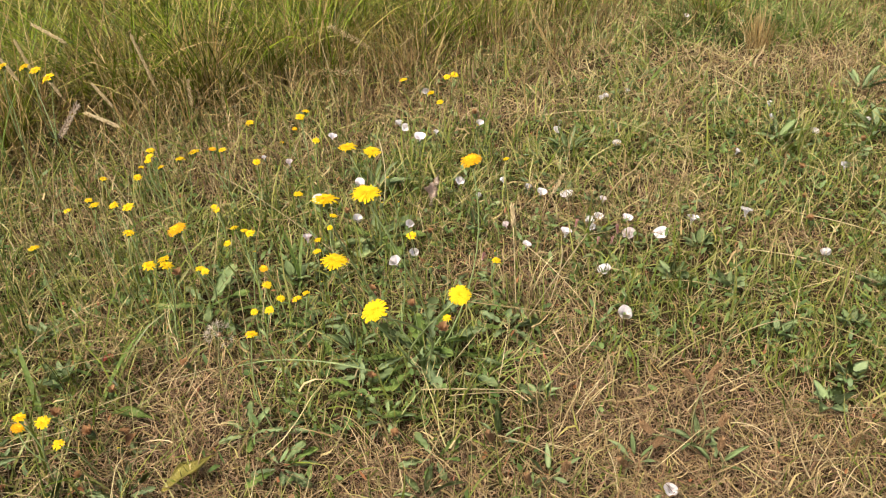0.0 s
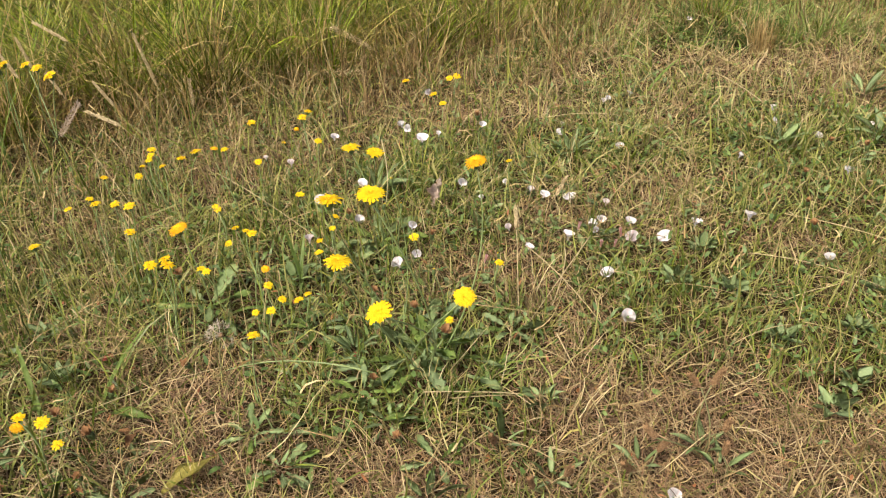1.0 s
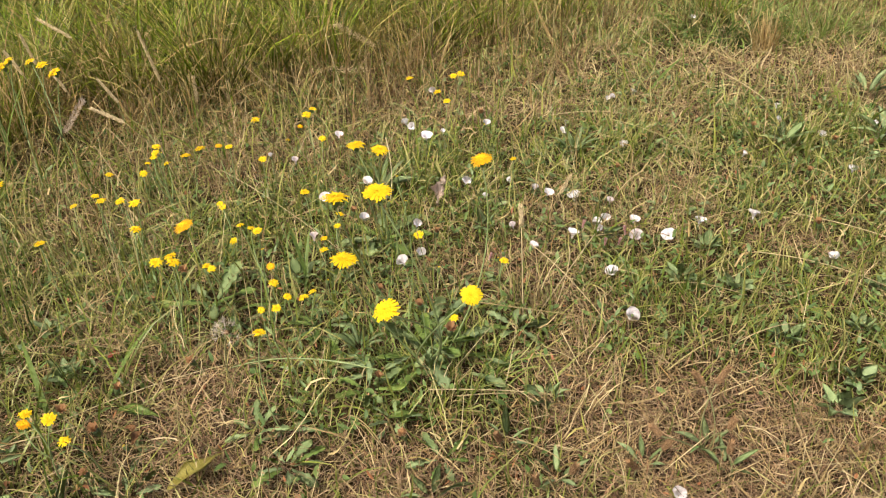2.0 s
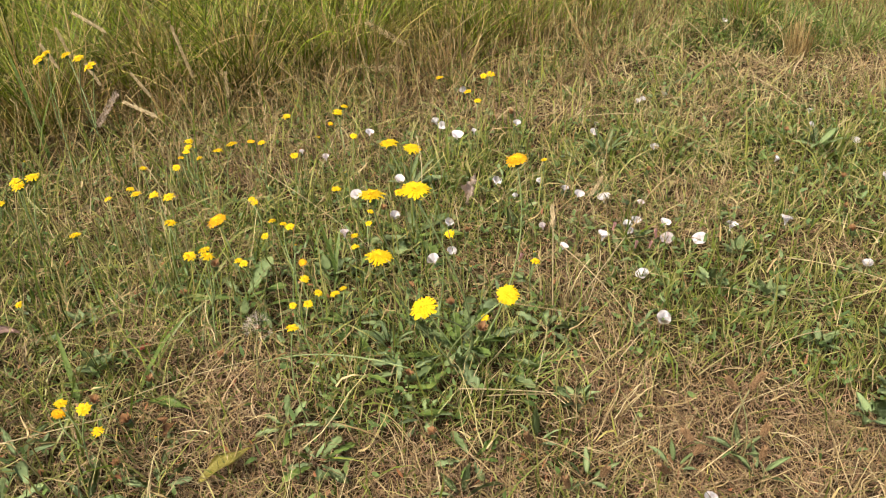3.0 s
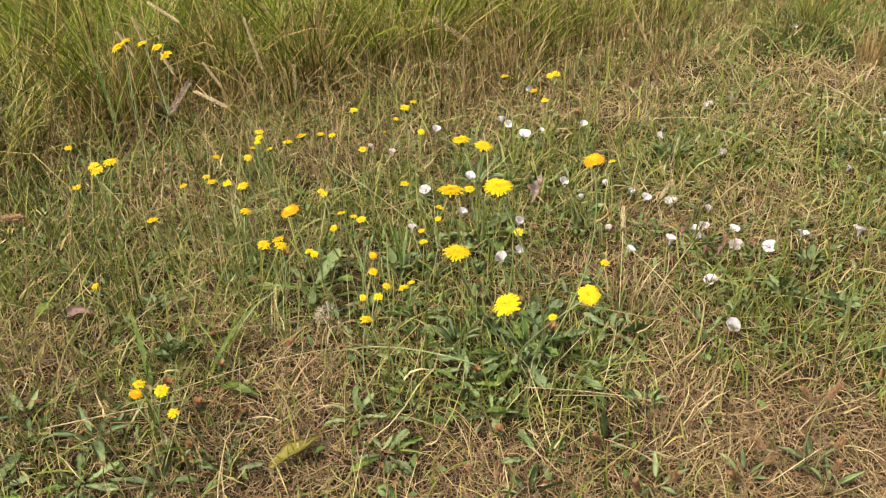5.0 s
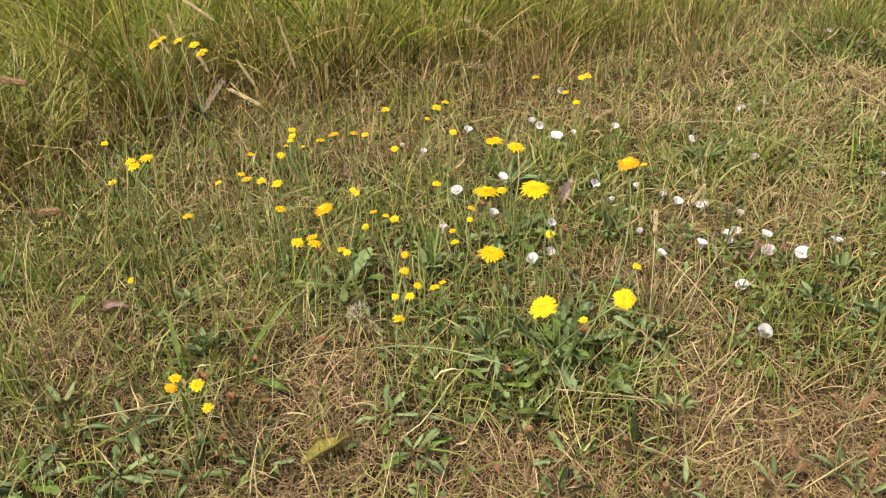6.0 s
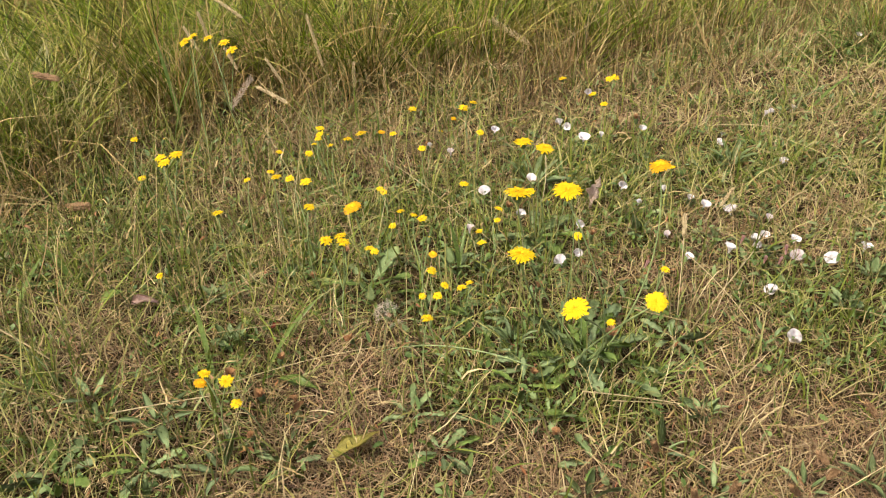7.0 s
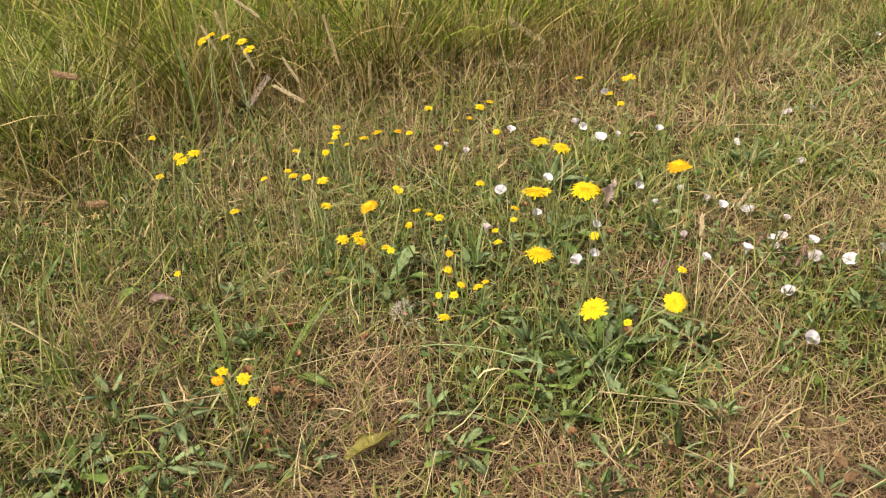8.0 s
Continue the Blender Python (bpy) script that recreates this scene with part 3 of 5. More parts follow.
    stuff("meadow_straw", blades(x, y, height(x, y), rng.uniform(0.05, 0.16, n), rng.uniform(0.004, 0.008, n), np.abs(rng.normal(1.1, 0.4, n)),
                                 rng.normal(0.4, 0.4, n), M_STRAW, "meadow_straw", 3), "dry straw of the surrounding meadow", "dry grass")


grow()

# ---------------------------------------------------------------- parts of plants
def part(name, me, material, parent, label="", m=None):
    """Links a mesh (or a bmesh) as one object under a thing or a part."""
    if isinstance(me, bmesh.types.BMesh):
        bm, me = me, bpy.data.meshes.new(name)
        bm.to_mesh(me)
        bm.free()
    if not me.materials:
        me.materials.append(material)
    ob = new(name, me)
    ob.parent = parent
    if m is not None:
        ob.matrix_basis = m
    return tagged(ob, label)


def thing(name, x, y, label, category, group=""):
    ob = new(name)
    ob.empty_display_size = 0.02
    ob.location = (x, y, float(height(np.array([x]), np.array([y]))[0]))
    return tagged(ob, label, category, group)


def curve_points(a, b, bow, n=10):
    """Points from a to b along a bowed line: bow is a sideways push at the middle."""
    a, b, bow = Vector(a), Vector(b), Vector(bow)
    return [a.lerp(b, s / n) + bow * (4 * (s / n) * (1 - s / n)) for s in range(n + 1)]


def tube(points, r0, r1, sides=6):
    bm = bmesh.new()
    uv = bm.loops.layers.uv.new("UVMap")
    rings = []
    n = len(points) - 1
    for i, p in enumerate(points):
        d = (points[min(i + 1, n)] - points[max(i - 1, 0)]).normalized()
        u = d.cross(Vector((0.31, 0.92, 0.22))).normalized()
        w = d.cross(u)
        r = r0 + (r1 - r0) * i / n
        rings.append([bm.verts.new(p + u * r * math.cos(2 * math.pi * k / sides) + w * r * math.sin(2 * math.pi * k / sides)) for k in range(sides)])
    for i in range(n):
        for k in range(sides):
            fc = bm.faces.new((rings[i][k], rings[i][(k + 1) % sides], rings[i + 1][(k + 1) % sides], rings[i + 1][k]))
            fc.smooth = True
            for lp, v in zip(fc.loops, (i, i, i + 1, i + 1)):
                lp[uv].uv = (k / sides, 0.5 * v / n)
    bm.faces.new(rings[-1])
    bm.faces.new(rings[0][::-1])
    return bm


def florets(seed, layers):
    """Strap-shaped florets in rings: layers of (count, length, width, rise in degrees, start radius, start height)."""
    r = random.Random(seed)
    bm = bmesh.new()
    for count, length, width, rise, r0, z0 in layers:
        for i in range(count):
            a = 2 * math.pi * (i + r.uniform(-0.3, 0.3)) / count
            e = radians(rise + r.uniform(-9, 9))
            L, w = length * r.uniform(0.74, 1.10), width * r.uniform(0.85, 1.15)
            out, side = Vector((math.cos(a), math.sin(a), 0)), Vector((-math.sin(a), math.cos(a), 0))
            p, row = out * r0 + Vector((0, 0, z0)), []
            for k, hw in enumerate((0.35, 0.5, 0.46)):
                row.append((bm.verts.new(p - side * w * hw), bm.verts.new(p + Vector((0, 0, -0.06 * w))), bm.verts.new(p + side * w * hw)))
                bend = e - radians(16) * k
                p = p + (out * math.cos(bend) + Vector((0, 0, math.sin(bend)))) * L / 2
            for k in range(2):
                for j in range(2):
                    bm.faces.new((row[k][j], row[k][j + 1], row[k + 1][j + 1], row[k + 1][j]))
            tipd = (out * math.cos(e - 0.5) + Vector((0, 0, math.sin(e - 0.5)))) * w * 0.28
            q = row[2]
            for j in range(2):
                mid = bm.verts.new((q[j].co + q[j + 1].co) / 2 + tipd)
                bm.faces.new((q[j], q[j + 1], mid))
    return bm


def to_mesh(bm, name):
    me = bpy.data.meshes.new(name)
    bm.to_mesh(me)
    bm.free()
    return me


def lathe(profile, sides=10):
    bm = bmesh.new()
    rings = [[bm.verts.new((r * math.cos(2 * math.pi * k / sides), r * math.sin(2 * math.pi * k / sides), z)) for k in range(sides)] for r, z in profile]
    for i in range(len(rings) - 1):
        for k in range(sides):
            bm.faces.new((rings[i][k], rings[i][(k + 1) % sides], rings[i + 1][(k + 1) % sides], rings[i + 1][k])).smooth = True
    bm.faces.new(rings[0][::-1])
    bm.faces.new(rings[-1])
    return bm


def cup_bmesh():
    """Green cup of overlapping bracts, one unit wide."""
    bm = lathe(((0.05, -0.46), (0.11, -0.43), (0.15, -0.30), (0.16, -0.16), (0.15, -0.04), (0.10, 0.0)), 10)
    for ring, (z, rad, n) in enumerate(((-0.32, 0.155, 9), (-0.18, 0.165, 11))):
        for i in range(n):
            a = 2 * math.pi * (i + 0.5 * ring) / n
            o, s = Vector((math.cos(a), math.sin(a), 0)), Vector((-math.sin(a), math.cos(a), 0))
            b = o * rad + Vector((0, 0, z))
            bm.faces.new([bm.verts.new(v) for v in (b - s * 0.05, b + s * 0.05, b + o * 0.035 + s * 0.02 + Vector((0, 0, 0.18)), b + o * 0.045 + Vector((0, 0, 0.26)), b + o * 0.035 - s * 0.02 + Vector((0, 0, 0.18)))])
    return bm


# heads are modelled one unit wide and scaled to their size
BIG = [to_mesh(florets(s, ((36, 0.46, 0.070, 0, 0.07, -0.01), (34, 0.39, 0.072, 6, 0.06, 0.0), (30, 0.31, 0.072, 11, 0.05, 0.01))), "florets") for s in (1, 2, 3)]
BIG_CORE = [to_mesh(florets(s, ((24, 0.23, 0.070, 17, 0.04, 0.015), (18, 0.17, 0.065, 25, 0.02, 0.02), (10, 0.10, 0.06, 42, 0.01, 0.02))), "core") for s in (4, 5, 6)]
SMALL = [to_mesh(florets(s, ((15, 0.44, 0.125, 5, 0.08, -0.02), (14, 0.35, 0.12, 14, 0.07, 0.0))), "florets") for s in (7, 8, 9)]
SMALL_CORE = [to_mesh(florets(s, ((12, 0.25, 0.10, 24, 0.05, 0.015), (8, 0.16, 0.09, 42, 0.02, 0.02))), "core") for s in (10, 11, 12)]
CUP = to_mesh(cup_bmesh(), "cup")
BUD = to_mesh(lathe(((0.10, -0.6), (0.22, -0.5), (0.27, -0.2), (0.24, 0.1), (0.15, 0.32), (0.07, 0.42)), 9), "bud")
BUD_TIP = to_mesh(florets(13, ((9, 0.20, 0.09, 74, 0.07, 0.28),)), "bud_tip")
WILTED = to_mesh(florets(14, ((14, 0.40, 0.09, 62, 0.06, 0.0), (12, 0.42, 0.09, 78, 0.05, 0.0))), "wilted_florets")
pick = random.Random(5)


def facing(p, size, lean=None, tilt=0.30):
    """A pose at p whose z leans as told, or a little at random."""
    n = Vector((*(lean or (pick.uniform(-tilt, tilt), pick.uniform(-tilt, tilt) - 0.14)), 1)).normalized()
    q = n.to_track_quat("Z", "Y").to_matrix().to_4x4()
    return Matrix.Translation(p) @ q @ Matrix.Rotation(pick.uniform(0, 6.28), 4, "Z") @ Matrix.Diagonal((size, size, size, 1)), n


def head(plant, p, size, kind, lean=None):
    """A flower head at p, in the plant's own space. Kinds: big, small, old, bud, wilted."""
    m, n = facing(p, size, lean)
    i = pick.randrange(3)
    if kind in ("big", "small", "old"):
        src, core = (BIG[i], BIG_CORE[i]) if kind != "small" else (SMALL[i], SMALL_CORE[i])
        h = new("flower_head", src.copy() if kind == "old" else src)
        h.data.materials.clear() if kind == "old" else None
        if not h.data.materials:
            h.data.materials.append(M_RAY_OLD if kind == "old" else M_RAY)
        h.parent, h.matrix_basis = plant, m
        tagged(h, "orange-yellow ray florets" if kind == "old" else "bright yellow ray florets")
        part("floret_centre", core, M_CORE, h, "deeper yellow inner florets")
        part("bract_cup", CUP, M_CUP, h, "green bract cup")
    elif kind == "bud":
        h = part("flower_bud", BUD, M_CUP, plant, "green closed bud", m)
        part("bud_tip", BUD_TIP, M_CORE, h, "yellow bud tip")
    else:
        h = part("withered_head", WILTED, M_RUST, plant, "rust-brown withered florets", m)
        part("bract_cup", CUP, M_CUP, h, "green bract cup")
    return n


def stem(plant, a, b, r0, r1, mat=None, bow=0.02, name="stem"):
    d = Vector(b) - Vector(a)
    push = Vector((pick.uniform(-bow, bow), pick.uniform(-bow, bow), 0)) * (0.4 + d.length * 2.5)
    return part(name, tube(curve_points(a, b, push), r0, r1), mat or M_STEM, plant)


def hawksbeard(x, y, *heads, label="slender branched hawksbeard with small yellow flowers"):
    """Small yellow composites: heads as (x, y, z, size, kind) in the meadow, with the way they lean if it shows."""
    p = thing("hawksbeard", x, y, label, "wildflower", "small yellow wildflowers")
    fork = None
    zs = [h[2] for h in heads]
    if len(heads) > 1:
        cx, cy = sum(h[0] for h in heads) / len(heads), sum(h[1] for h in heads) / len(heads)
        fork = Vector(((cx - x) * 0.55, (cy - y) * 0.55, min(zs) * 0.5))
        stem(p, (0, 0, -0.01), fork, 0.0013, 0.0011, bow=0.012)
    for hx, hy, hz, size, kind, *lean in heads:
        at = Vector((hx - x, hy - y, hz)) - p.location.z * Vector((0, 0, 1))
        n = head(p, at, size, kind, lean)
        stem(p, fork if fork else (0, 0, -0.01), at - n * size * 0.42, 0.0011, 0.0008, bow=0.015)
    for i in range(3):
        me = pick.choice(LANCES)
        a = pick.uniform(0, 6.28)
        part("leaf", me, M_LEAF, p, m=Matrix.Translation((0, 0, 0.004)) @ Matrix.Rotation(a, 4, "Z") @ Matrix.Diagonal((0.05, 0.05, 0.05, 1)))
    return p


# ---------------------------------------------------------------- leaves
def leaf_mesh(name, outline, fold=0.15, arch=0.35, droop=0.8, wave=0.0, rows=11, seed=0, thick=0.006):
    """A leaf one unit long along x from its stalk: outline(s) is the half width, fold the keel, arch and droop its rise and fall."""
    r = random.Random(seed)
    bm = bmesh.new()
    uv = bm.loops.layers.uv.new("UVMap")
    ph = r.uniform(0, 6)
    grid = []
    for i in range(rows + 1):
        s = i / rows
        z0 = arch * s - droop * arch * s * s
        x0 = s * (1 - 0.15 * arch * s)
        row = []
        for u in (-1, -0.5, 0, 0.5, 1):
            w = outline(s, u)
            row.append(bm.verts.new((x0, u * w, z0 + fold * abs(u) * w + wave * math.sin(9 * s + ph + 2 * u) * abs(u))))
        grid.append(row)
    for i in range(rows):
        for k in range(4):
            fc = bm.faces.new((grid[i][k], grid[i + 1][k], grid[i + 1][k + 1], grid[i][k + 1]))
            fc.smooth = True
            for lp, (a, b) in zip(fc.loops, ((i, k), (i + 1, k), (i + 1, k + 1), (i, k + 1))):
                lp[uv].uv = (b / 4, a / rows)
    bmesh.ops.solidify(bm, geom=bm.faces[:], thickness=thick)
    return to_mesh(bm, name)


def lance_outline(wide):
    return lambda s, u: wide * (0.12 + math.sin(math.pi * min(1, s ** 0.75)) * 0.9) * (1 if s < 0.97 else 0.4)


def lobed_outline(wide, lobes, deep):
    def f(s, u):
        env = 0.10 + (s ** 0.8) * (1 - s ** 5) * 1.25
        tooth = (s * lobes + (0.25 if u > 0 else 0.0)) % 1.0
        return wide * env * (1 - deep * (tooth ** 1.3 if s < 0.84 else 0))
    return f


def arrow_outline(s, u):
    if s < 0.16:
        return 0.05
    return 0.30 * (1 - s) ** 0.7 * (1.25 if s < 0.26 else 1.0) + 0.012


LANCES = [leaf_mesh("lance_leaf", lance_outline(w), 0.25, a, 0.8, 0.015, seed=i) for i, (w, a) in enumerate(((0.09, 0.3), (0.12, 0.2), (0.10, 0.5)))]
LOBED = [leaf_mesh("lobed_leaf", lobed_outline(w, n, d), 0.12, a, 1.0, 0.02, 24, seed=i + 20) for i, (w, n, d, a) in enumerate(((0.19, 5, 0.62, 0.15), (0.21, 4, 0.52, 0.10), (0.18, 4, 0.68, 0.22)))]
ARROWS = [leaf_mesh("arrow_leaf", arrow_outline, 0.25, a, 0.8, 0.02, 10, seed=i + 40) for i, a in enumerate((0.25, 0.5, 0.1))]
OVALS = [leaf_mesh("oval_leaf", lambda s, u: 0.30 * math.sin(math.pi * min(1, 0.04 + s ** 0.8)) + 0.015, 0.15, a, 0.8, 0.02, 10, seed=i + 50) for i, a in enumerate((0.3, 0.15))]


def add_leaf(plant, me, length, turn, mat, rise=0.0, z=0.026, off=0.008):
    m = Matrix.Rotation(turn, 4, "Z") @ Matrix.Translation((off, 0, z)) @ Matrix.Rotation(-rise, 4, "Y") @ Matrix.Rotation(pick.uniform(-0.3, 0.3), 4, "X") @ Matrix.Diagonal((length, length, length, 1))
    return part("leaf", me, mat, plant, m=m)


def rosette(name, x, y, meshes, count, size, label, mat=None, rise=(0.0, 0.5), category="herb", group=""):
    p = thing(name, x, y, label, category, group)
    for i in range(count):
        add_leaf(p, pick.choice(meshes), size * pick.uniform(0.6, 1.1), 6.28 * (i + pick.uniform(-0.35, 0.35)) / count, mat or M_LEAF, pick.uniform(*rise))
    return p


# ---------------------------------------------------------------- bindweed
def funnel(seed, flare=1.0, depth=0.95, rings=7, sides=30, lobe=0.05, closed=0.0):
    """A bindweed trumpet about one unit wide with a five-sided, slightly frilled rim."""
    r = random.Random(seed)
    bm = bmesh.new()
    ph = r.uniform(0, 6.28)
    prof = []
    for i in range(rings + 1):
        s = i / rings
        prof.append((0.05 + (0.45 * flare) * s ** (1.25 + closed), -depth * (1 - s) ** 1.5 * (0.62 + 0.38 * (1 - s))))
    rows = []
    for i, (rad, z) in enumerate(prof):
        s = i / rings
        row = []
        for k in range(sides):
            a = 2 * math.pi * k / sides
            rr = rad * (1 + lobe * s * math.cos(5 * a) + 0.05 * s * s * math.sin(2 * a + ph))
            zz = z + s ** 3 * (0.03 * math.cos(5 * a + math.pi) + 0.035 * math.sin(2 * a + ph) + 0.015 * math.sin(7 * a + 2 * ph))
            row.append(bm.verts.new((rr * math.cos(a), rr * math.sin(a), zz)))
        rows.append(row)
    for i in range(rings):
        for k in range(sides):
            bm.faces.new((rows[i][k], rows[i][(k + 1) % sides], rows[i + 1][(k + 1) % sides], rows[i + 1][k])).smooth = True
    bmesh.ops.solidify(bm, geom=bm.faces[:], thickness=0.012)
    return to_mesh(bm, "corolla")


OPEN = [funnel(s, f, d, lobe=0.035) for s, f, d in ((1, 1.0, 0.40), (2, 0.95, 0.48), (3, 1.05, 0.34))]
DEEP = [funnel(s, f, d, lobe=0.04, closed=0.25) for s, f, d in ((8, 1.0, 0.72), (9, 0.95, 0.85), (10, 1.05, 0.78))]
HALF = [funnel(s, 0.85, 0.85, closed=0.1) for s in (4, 5)]
SHUT = [funnel(s, 0.26, 1.1, closed=-0.7, lobe=0.25) for s in (6, 7)]
THROAT = to_mesh(lathe(((0.015, -0.30), (0.03, -0.28), (0.025, -0.24), (0.01, -0.22)), 8), "throat")
CALYX = to_mesh(lathe(((0.04, -0.22), (0.09, -0.12), (0.115, 0.0), (0.10, 0.12), (0.075, 0.16)), 8), "calyx")


def bindweed(x, y, z, size, lean=(0, 0), kind="open", leaves=3, blush=False):
    """A trailing sprig: its flower's mouth at (x, y, z), leaning that way from upright."""
    bx, by = x + pick.uniform(-0.03, 0.03), y + pick.uniform(0.0, 0.04)
    word = {"open": "open white bindweed flower on a trailing vine", "half": "half-open pale pink and white bindweed flower", "shut": "furled pink-striped bindweed flower on a vine"}[kind]
    p = thing("bindweed", bx, by, word, "wildflower", "bindweed flowers")
    n = Vector((lean[0], lean[1], 1)).normalized()
    q = n.to_track_quat("Z", "Y").to_matrix().to_4x4()
    c = Vector((x - bx, y - by, z)) - p.location.z * Vector((0, 0, 1))
    m = Matrix.Translation(c) @ q @ Matrix.Rotation(pick.uniform(0, 6.28), 4, "Z") @ Matrix.Diagonal((size, size, size, 1))
    src = pick.choice({"open": OPEN if lean[1] < -0.44 else DEEP, "half": HALF, "shut": SHUT}[kind])
    if kind == "shut" or blush:
        src = src.copy()
        src.materials.clear()
    f = part("flower", src, M_FURLED if kind == "shut" else M_BLUSH if blush else M_WHITE, p, "white funnel-shaped corolla" if kind == "open" else "", m)
    deep = {"open": 0.46 if lean[1] < -0.44 else 0.85, "half": 1.0, "shut": 1.1}[kind]
    if kind == "open":
        part("throat", THROAT, M_THROAT, f, "pale yellow throat", Matrix.Translation((0, 0, 0.30 - 0.9 * deep)))
    part("calyx", CALYX, M_CUP, f, "small green calyx", Matrix.Translation((0, 0, -deep)))
    foot = c - n * size * (deep + 0.15)
    stem(p, (0, 0, 0.0), foot, 0.0009, 0.0007, M_VINE, 0.01)
    a = pick.uniform(0, 6.28)
    run = pick.uniform(0.05, 0.10)
    end = Vector((math.cos(a) * run, math.sin(a) * run, 0.014))
    part("vine", tube(curve_points((0, 0, 0.004), end, (0.01, 0.01, 0.008)), 0.0009, 0.0007, 5), M_VINE, p)
    for i in range(leaves):
        s = pick.uniform(0.1, 1.0)
        at = end * s
        size_l = pick.uniform(0.018, 0.030)
        m = Matrix.Translation(at + Vector((0, 0, pick.uniform(0.008, 0.02)))) @ Matrix.Rotation(pick.uniform(0, 6.28), 4, "Z") @ Matrix.Rotation(pick.uniform(-0.5, 0.2), 4, "Y") @ Matrix.Diagonal((size_l, size_l, size_l, 1))
        part("leaf", pick.choice(ARROWS), M_LEAF, p, m=m)
    return p


# ---------------------------------------------------------------- seeding grasses
def spike_mesh(length, radius, count, seed, loose=0.35):
    """Overlapping pointed husks round an axis along z."""
    r = random.Random(seed)
    bm = bmesh.new()
    for i in range(count):
        s = (i + r.random()) / count
        a = i * 2.4 + r.uniform(-0.4, 0.4)
        fat = radius * (math.sin(math.pi * min(1, 0.12 + 0.86 * s)) ** 0.6)
        o = Vector((math.cos(a), math.sin(a), 0))
        t = Vector((-math.sin(a), math.cos(a), 0))
        b = Vector((0, 0, s * length)) + o * fat * 0.25
        d = (Vector((0, 0, 1)) + o * loose).normalized()
        L, w = radius * r.uniform(1.6, 2.8), radius * 0.34
        v = [bm.verts.new(q) for q in (b, b + d * L * 0.45 + t * w + o * w * 0.2, b + d * L, b + d * L * 0.45 - t * w + o * w * 0.2, b + d * L * 0.4 + o * w * 1.1)]
        for tri in ((0, 1, 4), (1, 2, 4), (2, 3, 4), (3, 0, 4)):
            bm.faces.new([v[k] for k in tri])
    return bm


def seeding_grass(base, top, tip, radius=0.005, count=60, mat=None, name="grass_seed_head", label="tall dry grass stem with a straw-coloured seed spike", loose=0.35, r=0.0009, bow=0.03):
    """A stem from base up to top, then a spike from top to tip, in the meadow."""
    p = thing(name, base[0], base[1], label, "grass", "seeding grasses")
    o = Vector((base[0], base[1], p.location.z))
    a, b = Vector(top) - o, Vector(tip) - o
    stem(p, (0, 0, -0.01), a, r * 1.2, r * 0.8, M_STALK, bow)
    q = (b - a).to_track_quat("Z", "Y").to_matrix().to_4x4()
    part("seed_spike", spike_mesh((b - a).length, radius, count, int(abs(tip[0]) * 1e4), loose), mat or M_SPIKE, p, "husky seed spike", Matrix.Translation(a) @ q)
    return p


def straw(a, b, r=0.0011, lift=0.01, mat=None, label="long pale dry straw lying across the grass"):
    """One long straw from a to b."""
    p = thing("straw", a[0], a[1], label, "dry stalk", "loose straws")
    o = Vector((a[0], a[1], p.location.z))
    part("stalk", tube(curve_points(Vector(a) - o, Vector(b) - o, (pick.uniform(-0.01, 0.01), pick.uniform(-0.01, 0.01), lift), 14), r, r * 0.6, 6), mat or M_STALK, p)
    return p


def broad_blade(x, y, length, width, turn, lean, curl, mat, label, name="broad_grass_blade"):
    """One broad grass leaf rising from the ground."""
    p = thing(name, x, y, label, "grass blade")
    bm = bmesh.new()
    uv = bm.loops.layers.uv.new("UVMap")
    rows, at, n = [], Vector((0, 0, 0)), 12
    out, side = Vector((math.cos(turn), math.sin(turn), 0)), Vector((-math.sin(turn), math.cos(turn), 0))
    for i in range(n + 1):
        s = i / n
        w = 0.5 * width * min(1, 0.5 + 2 * s) * (1 - s ** 4) + 0.0003
        th = lean + curl * s
        d = out * math.sin(th) + Vector((0, 0, math.cos(th)))
        nrm = out * math.cos(th) - Vector((0, 0, math.sin(th)))
        rows.append([bm.verts.new(at - side * w - nrm * w * 0.25), bm.verts.new(at), bm.verts.new(at + side * w - nrm * w * 0.25)])
        at = at + d * length / n
    for i in range(n):
        for k in range(2):
            fc = bm.faces.new((rows[i][k], rows[i][k + 1], rows[i + 1][k + 1], rows[i + 1][k]))
            fc.smooth = True
            for lp, v in zip(fc.loops, (i, i, i + 1, i + 1)):
                lp[uv].uv = (k / 2, v / n)
    bmesh.ops.solidify(bm, geom=bm.faces[:], thickness=0.0004)
    part("blade", bm, mat, p)
    return p


def loose_leaf(name, x, y, z, length, turn, tilt, outline, mat, label, arch=0.5, roll=0.0, wave=0.04, fold=0.5, seed=1):
    """A fallen leaf resting on the grass."""
    me = leaf_mesh(name, outline, fold, arch, 1.3, wave, 18, seed)
    me.materials.append(mat)
    ob = tagged(new(name, me), label, "leaf")
    ob.matrix_basis = Matrix.Translation((x, y, z)) @ Matrix.Rotation(turn, 4, "Z") @ Matrix.Rotation(-tilt, 4, "Y") @ Matrix.Rotation(roll, 4, "X") @ Matrix.Diagonal((length, length, length, 1))
    return ob


# ---------------------------------------------------------------- the cat's-ear plant and its tall heads
def cats_ear(x, y, label, *heads):
    """Tall leafless stems from one rosette: heads as (x, y, z, size, kind)."""
    p = thing("cats_ear", x, y, label, "wildflower", "tall yellow wildflowers")
    for hx, hy, hz, size, kind, *lean in heads:
        at = Vector((hx - x, hy - y, hz - p.location.z))
        n = head(p, at, size, kind, lean)
        stem(p, (pick.uniform(-0.012, 0.012), pick.uniform(-0.012, 0.012), 0.0), at - n * size * 0.42, 0.0013, 0.0010, bow=0.03)
    return p


